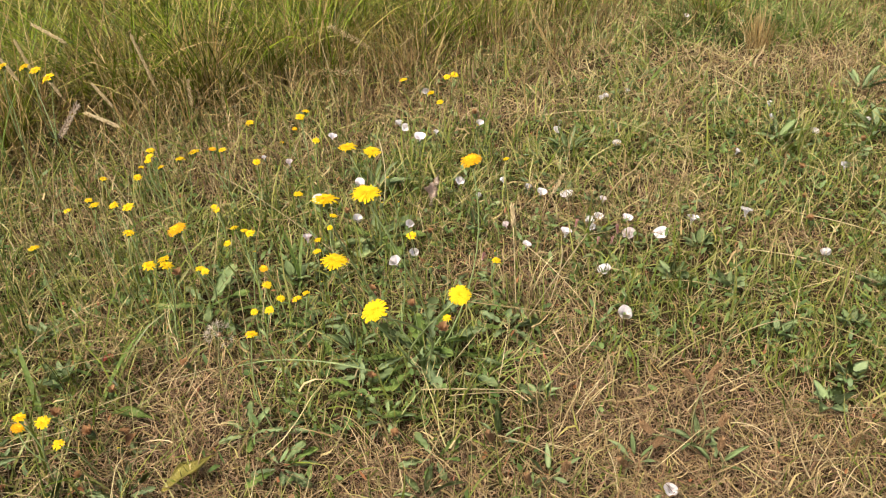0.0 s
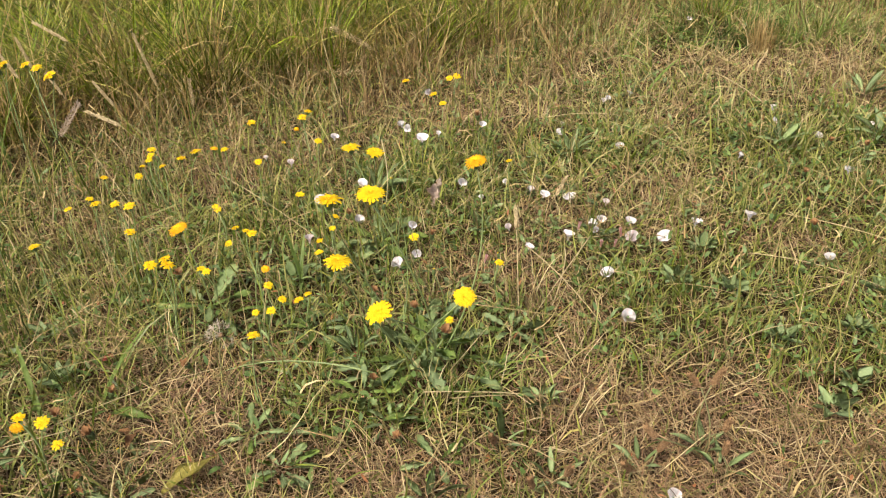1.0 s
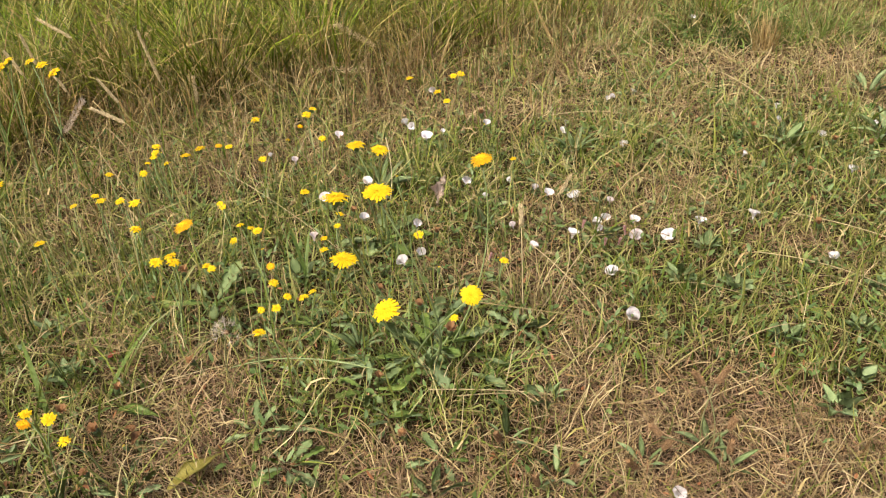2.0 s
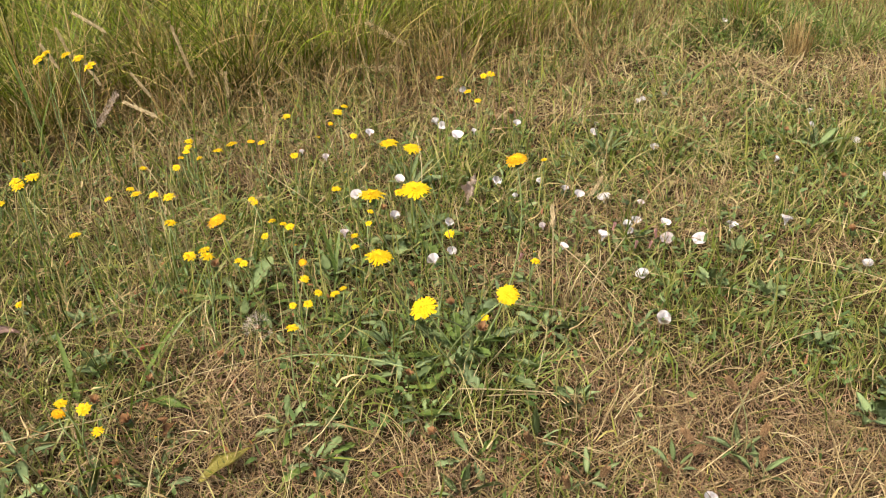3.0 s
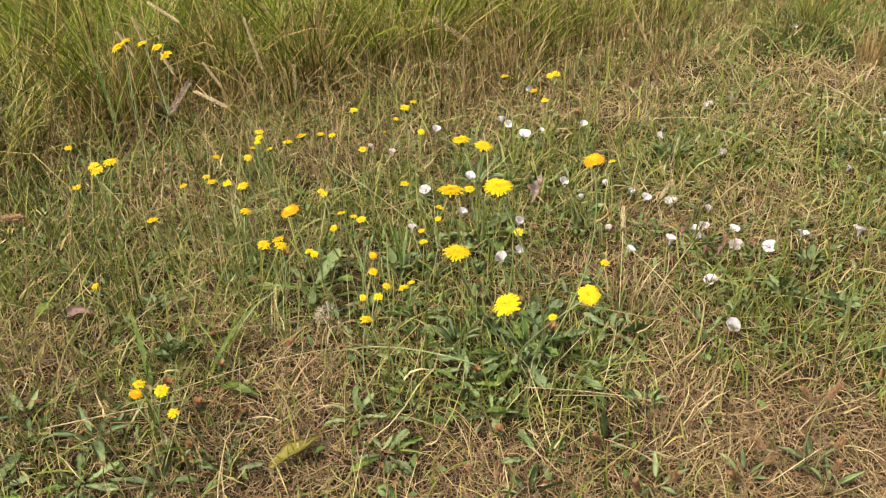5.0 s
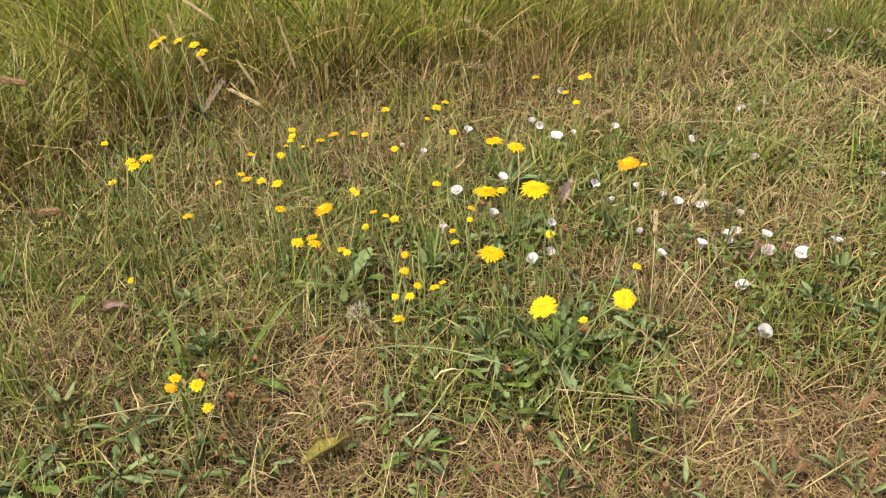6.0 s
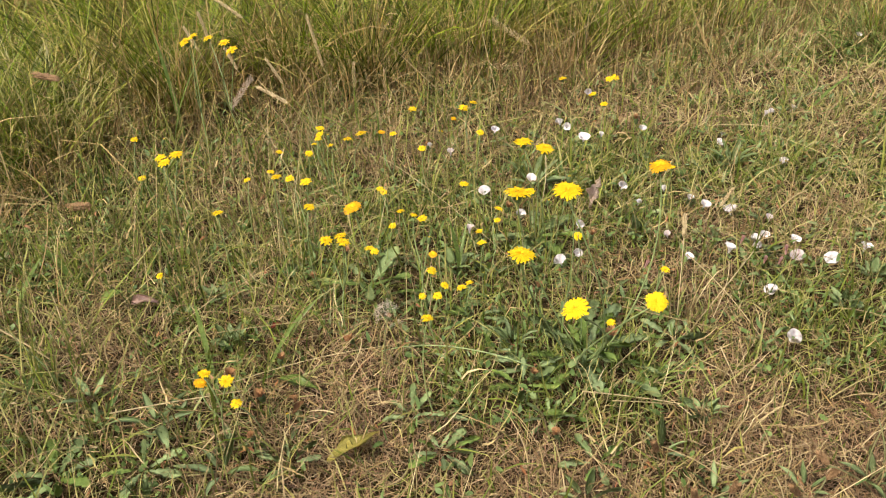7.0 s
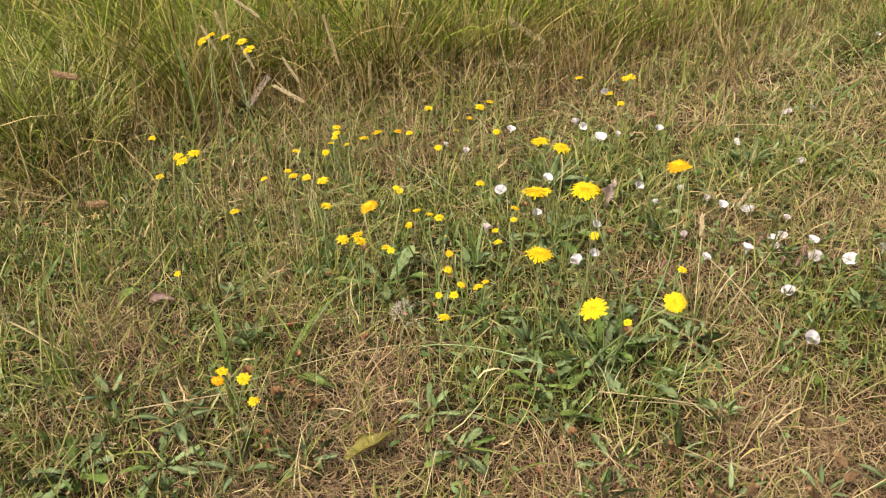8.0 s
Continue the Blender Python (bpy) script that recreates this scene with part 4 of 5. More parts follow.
big = cats_ear(-0.055, 1.075, "tall yellow cat's-ear flowers above a leaf rosette",
    (-0.064, 0.735, 0.363, 0.0285, "big", -0.35, -0.30), (0.020, 0.800, 0.337, 0.0235, "big", 0.05, -0.75), (-0.140, 0.911, 0.307, 0.0325, "big", 0.05, 0.02), (-0.154, 0.960, 0.366, 0.0325, "big", 0.0, 0.15), (-0.089, 0.887, 0.415, 0.0330, "big", -0.05, -0.05),
    (0.020, 1.117, 0.342, 0.030, "old", -0.2, -0.1), (-0.020, 1.030, 0.11, 0.030, "wilted"))
for i in range(28):
    add_leaf(big, LOBED[i % 3], pick.uniform(0.040, 0.072), i * 2.4 + pick.uniform(-0.3, 0.3), M_LEAF if i % 4 else M_BRIGHT, pick.uniform(-0.05, 0.22), off=pick.uniform(-0.02, 0.09), z=pick.uniform(0.018, 0.046))
for i in range(5):
    add_leaf(big, LOBED[i % 3], pick.uniform(0.060, 0.080), i * 1.257 + pick.uniform(-0.2, 0.2), M_LEAF, pick.uniform(-0.05, 0.12), off=pick.uniform(0.02, 0.06), z=pick.uniform(0.022, 0.045))
pair = cats_ear(-0.17, 1.42, "yellow cat's-ear flowers standing close together", (-0.192, 1.324, 0.261, 0.030, "big", -0.1, 0.05), (-0.160, 1.375, 0.228, 0.031, "big", 0.12, -0.05), (-0.174, 1.301, 0.181, 0.019, "small"))
for i in range(7):
    add_leaf(pair, LOBED[i % 3], pick.uniform(0.06, 0.09), i * 0.9, M_LEAF, pick.uniform(0.0, 0.2))
lone = cats_ear(-0.43, 1.20, "single golden cat's-ear flower in dry grass", (-0.443, 1.165, 0.195, 0.030, "old", -0.3, -0.15))
for i in range(5):
    add_leaf(lone, LOBED[i % 3], pick.uniform(0.06, 0.09), i * 1.25, M_LEAF, pick.uniform(0.1, 0.4))

# ---------------------------------------------------------------- small yellow flowers, plant by plant
hawksbeard(-0.895, 1.563, (-0.905, 1.560, 0.300, 0.0286, "small", -0.45, -0.28), (-0.872, 1.534, 0.322, 0.0198, "small", -0.40, -0.25), label="two small yellow hawksbeard flowers on forked stem")
hawksbeard(-0.847, 1.611, (-0.919, 1.683, 0.264, 0.0220, "small", -0.40, -0.20), (-0.788, 1.494, 0.329, 0.0220, "small", -0.20, -0.20), (-0.828, 1.601, 0.273, 0.0286, "small", -0.45, -0.28), label="three small yellow hawksbeard flowers in a cluster")
hawksbeard(-0.984, 1.451, (-0.991, 1.449, 0.128, 0.0165, "small"), label="single small yellow hawksbeard flower on thin stem")
hawksbeard(-0.974, 1.527, (-0.959, 1.502, 0.102, 0.0132, "bud"), label="hawksbeard with a closed yellow bud among grass")
hawksbeard(-0.821, 1.274, (-0.827, 1.265, 0.194, 0.0198, "small"), (-0.805, 1.240, 0.200, 0.0242, "small"), (-0.813, 1.297, 0.187, 0.0264, "small"), label="three small yellow hawksbeard flowers in a cluster")
hawksbeard(-0.903, 1.358, (-0.923, 1.344, 0.102, 0.0187, "small"), label="single small yellow hawksbeard flower on thin stem")
hawksbeard(-0.639, 1.132, (-0.653, 1.118, 0.186, 0.0187, "small"), label="single small yellow hawksbeard flower on thin stem")
hawksbeard(-0.743, 1.077, (-0.750, 1.072, 0.081, 0.0132, "small"), label="single small yellow hawksbeard flower on thin stem")
hawksbeard(-0.634, 1.386, (-0.641, 1.360, 0.178, 0.0154, "small"), label="single small yellow hawksbeard flower on thin stem")
hawksbeard(-0.610, 1.453, (-0.613, 1.431, 0.144, 0.0165, "small"), label="single small yellow hawksbeard flower on thin stem")
hawksbeard(-0.616, 1.526, (-0.635, 1.560, 0.136, 0.0187, "small"), (-0.619, 1.512, 0.146, 0.0165, "small"), (-0.618, 1.499, 0.143, 0.0143, "small"), label="three small yellow hawksbeard flowers in a cluster")
hawksbeard(-0.578, 1.475, (-0.582, 1.460, 0.168, 0.0110, "bud"), (-0.591, 1.490, 0.135, 0.0154, "small"), (-0.597, 1.423, 0.169, 0.0121, "small"), label="three small yellow hawksbeard flowers in a cluster")
hawksbeard(-0.568, 1.561, (-0.573, 1.545, 0.125, 0.0209, "small"), (-0.554, 1.575, 0.126, 0.0242, "small"), label="two small yellow hawksbeard flowers on forked stem")
hawksbeard(-0.439, 1.387, (-0.444, 1.350, 0.123, 0.0143, "small"), (-0.464, 1.395, 0.103, 0.0132, "small"), label="two small yellow hawksbeard flowers on forked stem")
hawksbeard(-0.462, 1.512, (-0.490, 1.509, 0.165, 0.0154, "old"), (-0.454, 1.462, 0.186, 0.0154, "small"), label="two small yellow hawksbeard flowers on forked stem")
hawksbeard(-0.487, 1.808, (-0.497, 1.780, 0.097, 0.0209, "small"), label="single small yellow hawksbeard flower on thin stem")
hawksbeard(-0.355, 1.723, (-0.375, 1.757, 0.121, 0.0209, "small"), (-0.333, 1.641, 0.185, 0.0176, "small"), label="two small yellow hawksbeard flowers on forked stem")
hawksbeard(-0.418, 1.892, (-0.419, 1.864, 0.044, 0.0132, "old"), label="single small yellow hawksbeard flower on thin stem")
hawksbeard(-0.419, 1.802, (-0.435, 1.799, 0.040, 0.0110, "small"), label="single small yellow hawksbeard flower on thin stem")
hawksbeard(-0.323, 1.621, (-0.313, 1.614, 0.133, 0.0165, "small"), label="single small yellow hawksbeard flower on thin stem")
hawksbeard(-0.395, 1.541, (-0.414, 1.528, 0.128, 0.0165, "small"), label="single small yellow hawksbeard flower on thin stem")
hawksbeard(-0.297, 1.402, (-0.304, 1.393, 0.132, 0.0176, "small"), label="single small yellow hawksbeard flower on thin stem")
hawksbeard(-0.316, 1.559, (-0.319, 1.547, 0.081, 0.0110, "bud"), label="hawksbeard with a closed yellow bud among grass")
hawksbeard(-0.657, 1.257, (-0.654, 1.239, 0.182, 0.0143, "small"), label="single small yellow hawksbeard flower on thin stem")
hawksbeard(-0.578, 1.220, (-0.589, 1.198, 0.226, 0.0132, "small"), (-0.577, 1.188, 0.223, 0.0176, "small"), label="two small yellow hawksbeard flowers on forked stem")
hawksbeard(-0.557, 1.277, (-0.591, 1.275, 0.173, 0.0176, "small"), (-0.541, 1.223, 0.200, 0.0198, "small"), label="two small yellow hawksbeard flowers on forked stem")
hawksbeard(-0.479, 1.143, (-0.494, 1.113, 0.219, 0.0187, "small"), label="single small yellow hawksbeard flower on thin stem")
hawksbeard(-0.431, 1.081, (-0.457, 1.076, 0.185, 0.0209, "small"), (-0.435, 1.082, 0.193, 0.0198, "small"), (-0.427, 1.069, 0.191, 0.0209, "small"), label="three small yellow hawksbeard flowers in a cluster")
hawksbeard(-0.394, 1.182, (-0.415, 1.157, 0.126, 0.0143, "small"), (-0.404, 1.149, 0.126, 0.0143, "small"), label="two small yellow hawksbeard flowers on forked stem")
hawksbeard(-0.383, 1.319, (-0.400, 1.302, 0.115, 0.0154, "small"), label="single small yellow hawksbeard flower on thin stem")
hawksbeard(-0.334, 1.208, (-0.358, 1.232, 0.152, 0.0132, "small"), (-0.329, 1.172, 0.184, 0.0165, "small"), label="two small yellow hawksbeard flowers on forked stem")
hawksbeard(-0.398, 1.306, (-0.412, 1.289, 0.091, 0.0143, "small"), label="single small yellow hawksbeard flower on thin stem")
hawksbeard(-0.305, 1.097, (-0.300, 1.095, 0.194, 0.0121, "bud"), label="hawksbeard with a closed yellow bud among grass")
hawksbeard(-0.293, 1.179, (-0.303, 1.133, 0.144, 0.0132, "old"), (-0.313, 1.165, 0.091, 0.0154, "small"), label="two small yellow hawksbeard flowers on forked stem")
hawksbeard(-0.298, 1.166, (-0.286, 1.142, 0.081, 0.0143, "small"), label="single small yellow hawksbeard flower on thin stem")
hawksbeard(-0.254, 1.149, (-0.256, 1.127, 0.092, 0.0176, "small"), (-0.250, 1.161, 0.079, 0.0132, "small"), label="two small yellow hawksbeard flowers on forked stem")
hawksbeard(-0.295, 1.078, (-0.302, 1.054, 0.119, 0.0121, "small"), (-0.279, 1.056, 0.122, 0.0154, "small"), label="two small yellow hawksbeard flowers on forked stem")
hawksbeard(-0.246, 0.917, (-0.262, 0.916, 0.186, 0.0176, "small"), label="single small yellow hawksbeard flower on thin stem")
hawksbeard(-0.229, 1.215, (-0.236, 1.214, 0.061, 0.0099, "bud"), label="hawksbeard with a closed yellow bud among grass")
hawksbeard(-0.517, 0.808, (-0.534, 0.798, 0.140, 0.0176, "small"), (-0.548, 0.808, 0.113, 0.0176, "old"), (-0.498, 0.787, 0.143, 0.0187, "small"), label="three small yellow hawksbeard flowers in a cluster")
hawksbeard(-0.478, 0.825, (-0.494, 0.796, 0.097, 0.0154, "small"), label="single small yellow hawksbeard flower on thin stem")
hawksbeard(-0.442, 0.874, (-0.445, 0.844, 0.040, 0.0121, "bud"), label="hawksbeard with a closed yellow bud among grass")
hawksbeard(-0.230, 1.299, (-0.230, 1.331, 0.124, 0.0154, "small"), (-0.222, 1.263, 0.141, 0.0121, "small"), label="two small yellow hawksbeard flowers on forked stem")
hawksbeard(-0.259, 1.343, (-0.265, 1.342, 0.067, 0.0143, "small"), label="single small yellow hawksbeard flower on thin stem")
hawksbeard(-0.252, 1.255, (-0.244, 1.243, 0.106, 0.0154, "small"), label="single small yellow hawksbeard flower on thin stem")
hawksbeard(-0.140, 1.351, (-0.146, 1.346, 0.137, 0.0121, "bud"), label="hawksbeard with a closed yellow bud among grass")
hawksbeard(-0.132, 1.387, (-0.118, 1.361, 0.131, 0.0099, "bud"), label="hawksbeard with a closed yellow bud among grass")
hawksbeard(-0.091, 1.295, (-0.087, 1.266, 0.125, 0.0176, "small"), label="single small yellow hawksbeard flower on thin stem")
hawksbeard(-0.174, 2.119, (-0.190, 2.108, 0.067, 0.0209, "small"), label="single small yellow hawksbeard flower on thin stem")
hawksbeard(-0.067, 2.095, (-0.075, 2.041, 0.101, 0.0187, "small"), (-0.061, 2.118, 0.076, 0.0209, "small"), label="two small yellow hawksbeard flowers on forked stem")
hawksbeard(-0.099, 1.966, (-0.107, 1.948, 0.098, 0.0198, "small"), label="single small yellow hawksbeard flower on thin stem")
hawksbeard(-0.072, 1.846, (-0.077, 1.827, 0.126, 0.0176, "small"), label="single small yellow hawksbeard flower on thin stem")
hawksbeard(0.025, 1.778, (0.007, 1.763, 0.095, 0.0121, "bud"), label="hawksbeard with a closed yellow bud among grass")
hawksbeard(0.070, 1.603, (0.070, 1.581, 0.111, 0.0143, "small"), label="single small yellow hawksbeard flower on thin stem")
hawksbeard(0.046, 1.218, (0.056, 1.197, 0.123, 0.0154, "small"), (0.047, 1.202, 0.121, 0.0088, "bud"), (0.054, 1.227, 0.117, 0.0099, "bud"), label="three small yellow hawksbeard flowers in a cluster")
hawksbeard(-0.024, 1.144, (-0.043, 1.128, 0.149, 0.0110, "bud"), label="hawksbeard with a closed yellow bud among grass")
hawksbeard(-0.015, 1.106, (-0.019, 1.106, 0.075, 0.0143, "small"), label="single small yellow hawksbeard flower on thin stem")
hawksbeard(-0.103, 1.167, (-0.103, 1.150, 0.290, 0.0121, "bud"), label="hawksbeard with a closed yellow bud among grass")

# ---------------------------------------------------------------- bindweed
bindweed(0.264, 1.176, 0.040, 0.0245, (0.05, -0.75), "open", 2)
bindweed(0.243, 1.317, 0.030, 0.0233, (-0.30, -0.45), "open", 3)
bindweed(0.357, 1.432, 0.036, 0.0254, (-0.25, -0.55), "open", 4)
bindweed(0.298, 1.430, 0.035, 0.0244, (-0.10, -0.40), "open", 4, blush=True)
bindweed(0.426, 1.491, 0.036, 0.0233, (0.20, 0.15), "open", 4)
bindweed(0.528, 1.508, 0.044, 0.0233, (0.10, 0.20), "open", 2)
bindweed(0.184, 1.436, 0.036, 0.0233, (0.15, 0.10), "open", 2)
bindweed(0.192, 1.593, 0.028, 0.0254, (-0.20, -0.10), "open", 4)
bindweed(0.142, 1.559, 0.051, 0.0191, (0.30, -0.30), "open", 4)
bindweed(-0.194, 1.366, 0.099, 0.0201, (0.30, -0.80), "half", 3)
bindweed(-0.111, 1.218, 0.106, 0.0212, (-0.30, -0.30), "open", 3)
bindweed(-0.262, 1.367, 0.138, 0.0212, (-0.20, -0.50), "open", 3)
bindweed(-0.282, 1.336, 0.079, 0.0183, (0.00, 0.00), "half", 4, blush=True)
bindweed(-0.083, 1.262, 0.095, 0.0174, (0.40, -0.43), "open", 3)
bindweed(-0.083, 1.225, 0.173, 0.0156, (0.24, -0.28), "open", 4)
bindweed(-0.171, 1.832, 0.075, 0.0191, (-0.16, -0.33), "open", 4)
bindweed(-0.149, 1.763, 0.094, 0.0191, (0.16, -0.53), "open", 3)
bindweed(-0.106, 1.652, 0.127, 0.0226, (0.08, -0.33), "open", 4)
bindweed(-0.072, 1.644, 0.140, 0.0122, (0.00, -0.30), "half", 3)
bindweed(-0.117, 1.922, 0.113, 0.0165, (-0.08, -0.43), "open", 2)
bindweed(0.012, 1.814, 0.084, 0.0174, (0.16, -0.43), "open", 4)
bindweed(0.571, 1.778, 0.035, 0.0148, (0.40, -0.20), "half", 2)
bindweed(0.702, 2.038, 0.035, 0.0183, (0.08, -0.38), "open", 4)
bindweed(0.688, 1.959, 0.035, 0.0156, (0.24, -0.43), "open", 2)
bindweed(-0.400, 1.535, 0.135, 0.0113, (0.00, -0.30), "half", 3)
bindweed(-0.378, 1.631, 0.078, 0.0174, (0.00, -0.20), "half", 3, blush=True)
bindweed(-0.294, 1.691, 0.108, 0.0183, (0.16, -0.28), "open", 4)
bindweed(-0.173, 1.307, 0.204, 0.0165, (0.16, -0.38), "open", 3)
bindweed(0.762, 1.882, 0.035, 0.0200, (0.08, -0.58), "open", 3)
bindweed(0.778, 1.716, 0.035, 0.0209, (0.00, -0.23), "open", 4)
bindweed(0.637, 1.374, 0.035, 0.0183, (-0.16, -0.33), "open", 4)
bindweed(0.281, 0.809, 0.035, 0.0174, (0.00, -0.38), "open", 3)
bindweed(0.899, 1.945, 0.035, 0.0148, (0.08, -0.38), "open", 2)
bindweed(0.595, 2.609, 0.068, 0.0148, (0.00, -0.48), "open", 3)
bindweed(0.196, 1.938, 0.030, 0.0148, (0.20, -0.30), "half", 2)
bindweed(0.186, 1.882, 0.035, 0.0191, (0.40, -0.48), "open", 3)
bindweed(0.315, 1.817, 0.035, 0.0183, (0.00, -0.33), "open", 3)
bindweed(0.315, 2.085, 0.035, 0.0148, (0.00, -0.38), "open", 4)
bindweed(-0.019, 1.539, 0.084, 0.0191, (0.24, -0.33), "open", 3)
bindweed(0.063, 1.639, 0.035, 0.0139, (-0.20, -0.30), "half", 3)
bindweed(0.016, 1.571, 0.035, 0.0139, (0.10, -0.20), "half", 3)
bindweed(0.116, 1.610, 0.035, 0.0156, (0.24, -0.28), "open", 2)
bindweed(0.070, 1.458, 0.035, 0.0156, (-0.20, -0.30), "half", 2, blush=True)
bindweed(0.110, 1.388, 0.035, 0.0156, (0.24, -0.23), "open", 4)
bindweed(0.230, 1.475, 0.035, 0.0174, (-0.16, -0.48), "open", 4)
bindweed(0.248, 1.493, 0.035, 0.0183, (0.08, -0.28), "open", 4)
bindweed(0.231, 1.450, 0.035, 0.0156, (-0.16, -0.33), "open", 2)
bindweed(0.303, 1.489, 0.035, 0.0191, (0.16, -0.23), "open", 3)
bindweed(0.263, 1.562, 0.035, 0.0174, (0.00, -0.20), "half", 4, blush=True)
bindweed(0.303, 2.074, 0.035, 0.0159, (0.20, -0.30), "half", 2)
bindweed(0.372, 2.123, 0.035, 0.0180, (0.40, 0.00), "half", 4)
bindweed(0.203, 1.441, 0.056, 0.0170, (0.20, 0.10), "shut", 3)
bindweed(0.274, 1.419, 0.058, 0.0190, (-0.10, 0.10), "shut", 2)
bindweed(0.238, 1.385, 0.052, 0.0170, (0.10, -0.10), "shut", 3)
bindweed(0.264, 1.387, 0.052, 0.0160, (0.20, 0.00), "shut", 2)
bindweed(0.034, 1.300, 0.070, 0.0160, (0.30, 0.10), "shut", 4)

# ---------------------------------------------------------------- withered heads and seed clock
def withered(x, y, z, size, label="rust-brown withered flower head on a thin stem"):
    p = thing("withered_flower", x + 0.005, y + 0.01, label, "wildflower", "withered flowers")
    at = Vector((-0.005, -0.01, z - p.location.z))
    n = head(p, at, size, "wilted")
    stem(p, (0, 0, -0.005), at - n * size * 0.42, 0.0010, 0.0008, bow=0.01)
    return p


for x, y, z, size in ((-0.066, 1.365, 0.07, 0.030), (-0.227, 1.432, 0.07, 0.030), (-0.420, 1.598, 0.10, 0.026), (0.643, 1.543, 0.05, 0.028), (0.631, 1.456, 0.05, 0.034), (0.757, 1.794, 0.06, 0.034), (0.827, 1.774, 0.06, 0.034), (0.671, 1.667, 0.05, 0.028), (0.601, 1.862, 0.06, 0.028), (0.285, 1.668, 0.05, 0.026), (-0.003, 1.911, 0.06, 0.034), (-0.077, 0.896, 0.03, 0.030), (-0.493, 0.864, 0.05, 0.036), (-0.549, 0.887, 0.06, 0.034), (-0.495, 0.947, 0.05, 0.030), (-0.474, 0.787, 0.05, 0.026), (-0.511, 1.147, 0.06, 0.030), (-0.463, 1.178, 0.10, 0.034), (-0.411, 1.025, 0.04, 0.030), (-0.134, 1.112, 0.12, 0.028), (-0.067, 1.075, 0.12, 0.030), (-0.123, 0.992, 0.05, 0.028)):
    withered(x, y, z, 0.8 * size)


def seed_clock(x, y, z, radius):
    """A half blown ball of down on a bare stem."""
    p = thing("seed_clock", x, y, "half-blown grey dandelion clock on a bare stem", "seed head")
    c = Vector((0, 0, z))
    stem(p, (0, 0, -0.005), c, 0.0013, 0.0011, M_VINE, 0.01)
    part("seed_base", lathe(((0.001, -0.003), (0.004, -0.001), (0.004, 0.001), (0.001, 0.003)), 8), M_BROWN, p, "brown seed base", Matrix.Translation(c))
    r = random.Random(8)
    for i in range(20):
        d = Vector((r.gauss(0, 1), r.gauss(0, 1), r.gauss(0.2, 0.9))).normalized()
        L = radius * r.uniform(0.7, 1.05)
        bm = bmesh.new()
        def hair(a, b, w):
            s = (b - a).cross(Vector((r.uniform(-1, 1), r.uniform(-1, 1), 0.3))).normalized() * w
            bm.faces.new([bm.verts.new(q) for q in (a - s, a + s, b + s * 0.6, b - s * 0.6)])
        hair(Vector(), d * L * 0.75, 0.00022)
        for k in range(12):
            e = (d + Vector((r.gauss(0, 1), r.gauss(0, 1), r.gauss(0, 1))) * 0.75).normalized()
            hair(d * L * 0.75, d * L * 0.75 + e * radius * 0.36, 0.00022)
        part("seed_parachute", bm, M_FLUFF, p, m=Matrix.Translation(c))
    return p


seed_clock(-0.342, 1.005, 0.115, 0.024)

# ---------------------------------------------------------------- seeding grasses and ribwort
for base, top, tip, rad, n in (((-0.90, 2.05), (-0.956, 1.95, 0.219), (-1.023, 1.95, 0.262), 0.0045, 110), ((-0.97, 1.92), (-1.002, 1.85, 0.190), (-1.020, 1.85, 0.258), 0.0042, 90),
                              ((-0.93, 1.82), (-0.979, 1.75, 0.205), (-1.006, 1.75, 0.256), 0.0040, 80), ((-0.87, 1.80), (-0.892, 1.75, 0.168), (-0.914, 1.75, 0.214), 0.0040, 80),
                              ((-0.735, 1.95), (-0.744, 1.90, 0.130), (-0.774, 1.90, 0.250), 0.0042, 140), ((-0.78, 1.83), (-0.807, 1.80, 0.122), (-0.842, 1.80, 0.178), 0.0040, 80),
                              ((-0.74, 1.80), (-0.778, 1.75, 0.098), (-0.845, 1.75, 0.130), 0.0048, 90), ((-0.68, 2.0), (-0.686, 1.95, 0.060), (-0.684, 1.95, 0.125), 0.005, 60),
                              ((-0.62, 2.05), (-0.623, 2.0, 0.045), (-0.621, 2.0, 0.095), 0.005, 50)):
    seeding_grass(base, top, tip, rad, n)
seeding_grass((-0.22, 2.33), (-0.298, 2.30, 0.080), (-0.402, 2.30, 0.140), 0.006, 110, M_SPIKE, label="arching grass stem with a loose greyish seed plume", loose=0.9)
seeding_grass((-0.45, 2.22), (-0.464, 2.20, 0.050), (-0.308, 2.20, 0.052), 0.007, 90, label="bent dry grass stem with a nodding seed plume", loose=0.8)
seeding_grass((-0.93, 1.76), (-0.925, 1.75, 0.070), (-0.864, 1.75, 0.150), 0.0052, 120, M_SPIKE_PINK, label="broad greyish pink grass plume in dry stalks", loose=0.8)
seeding_grass((0.090, 1.22), (0.083, 1.270, 0.140), (0.081, 1.282, 0.172), 0.0045, 40, label="upright pale straw with a small seed spike", bow=0.004)
seeding_grass((0.15, 1.50), (0.159, 1.50, 0.076), (0.176, 1.50, 0.116), 0.004, 40)
seeding_grass((-1.10, 1.55), (-1.150, 1.485, 0.228), (-1.190, 1.470, 0.240), 0.007, 80, M_BROWN, label="dry grass stem with a dense brown spike")
seeding_grass((-1.02, 1.32), (-1.020, 1.31, 0.050), (-1.045, 1.295, 0.052), 0.008, 70, M_BROWN, label="low grass stem with a dense brown spike")


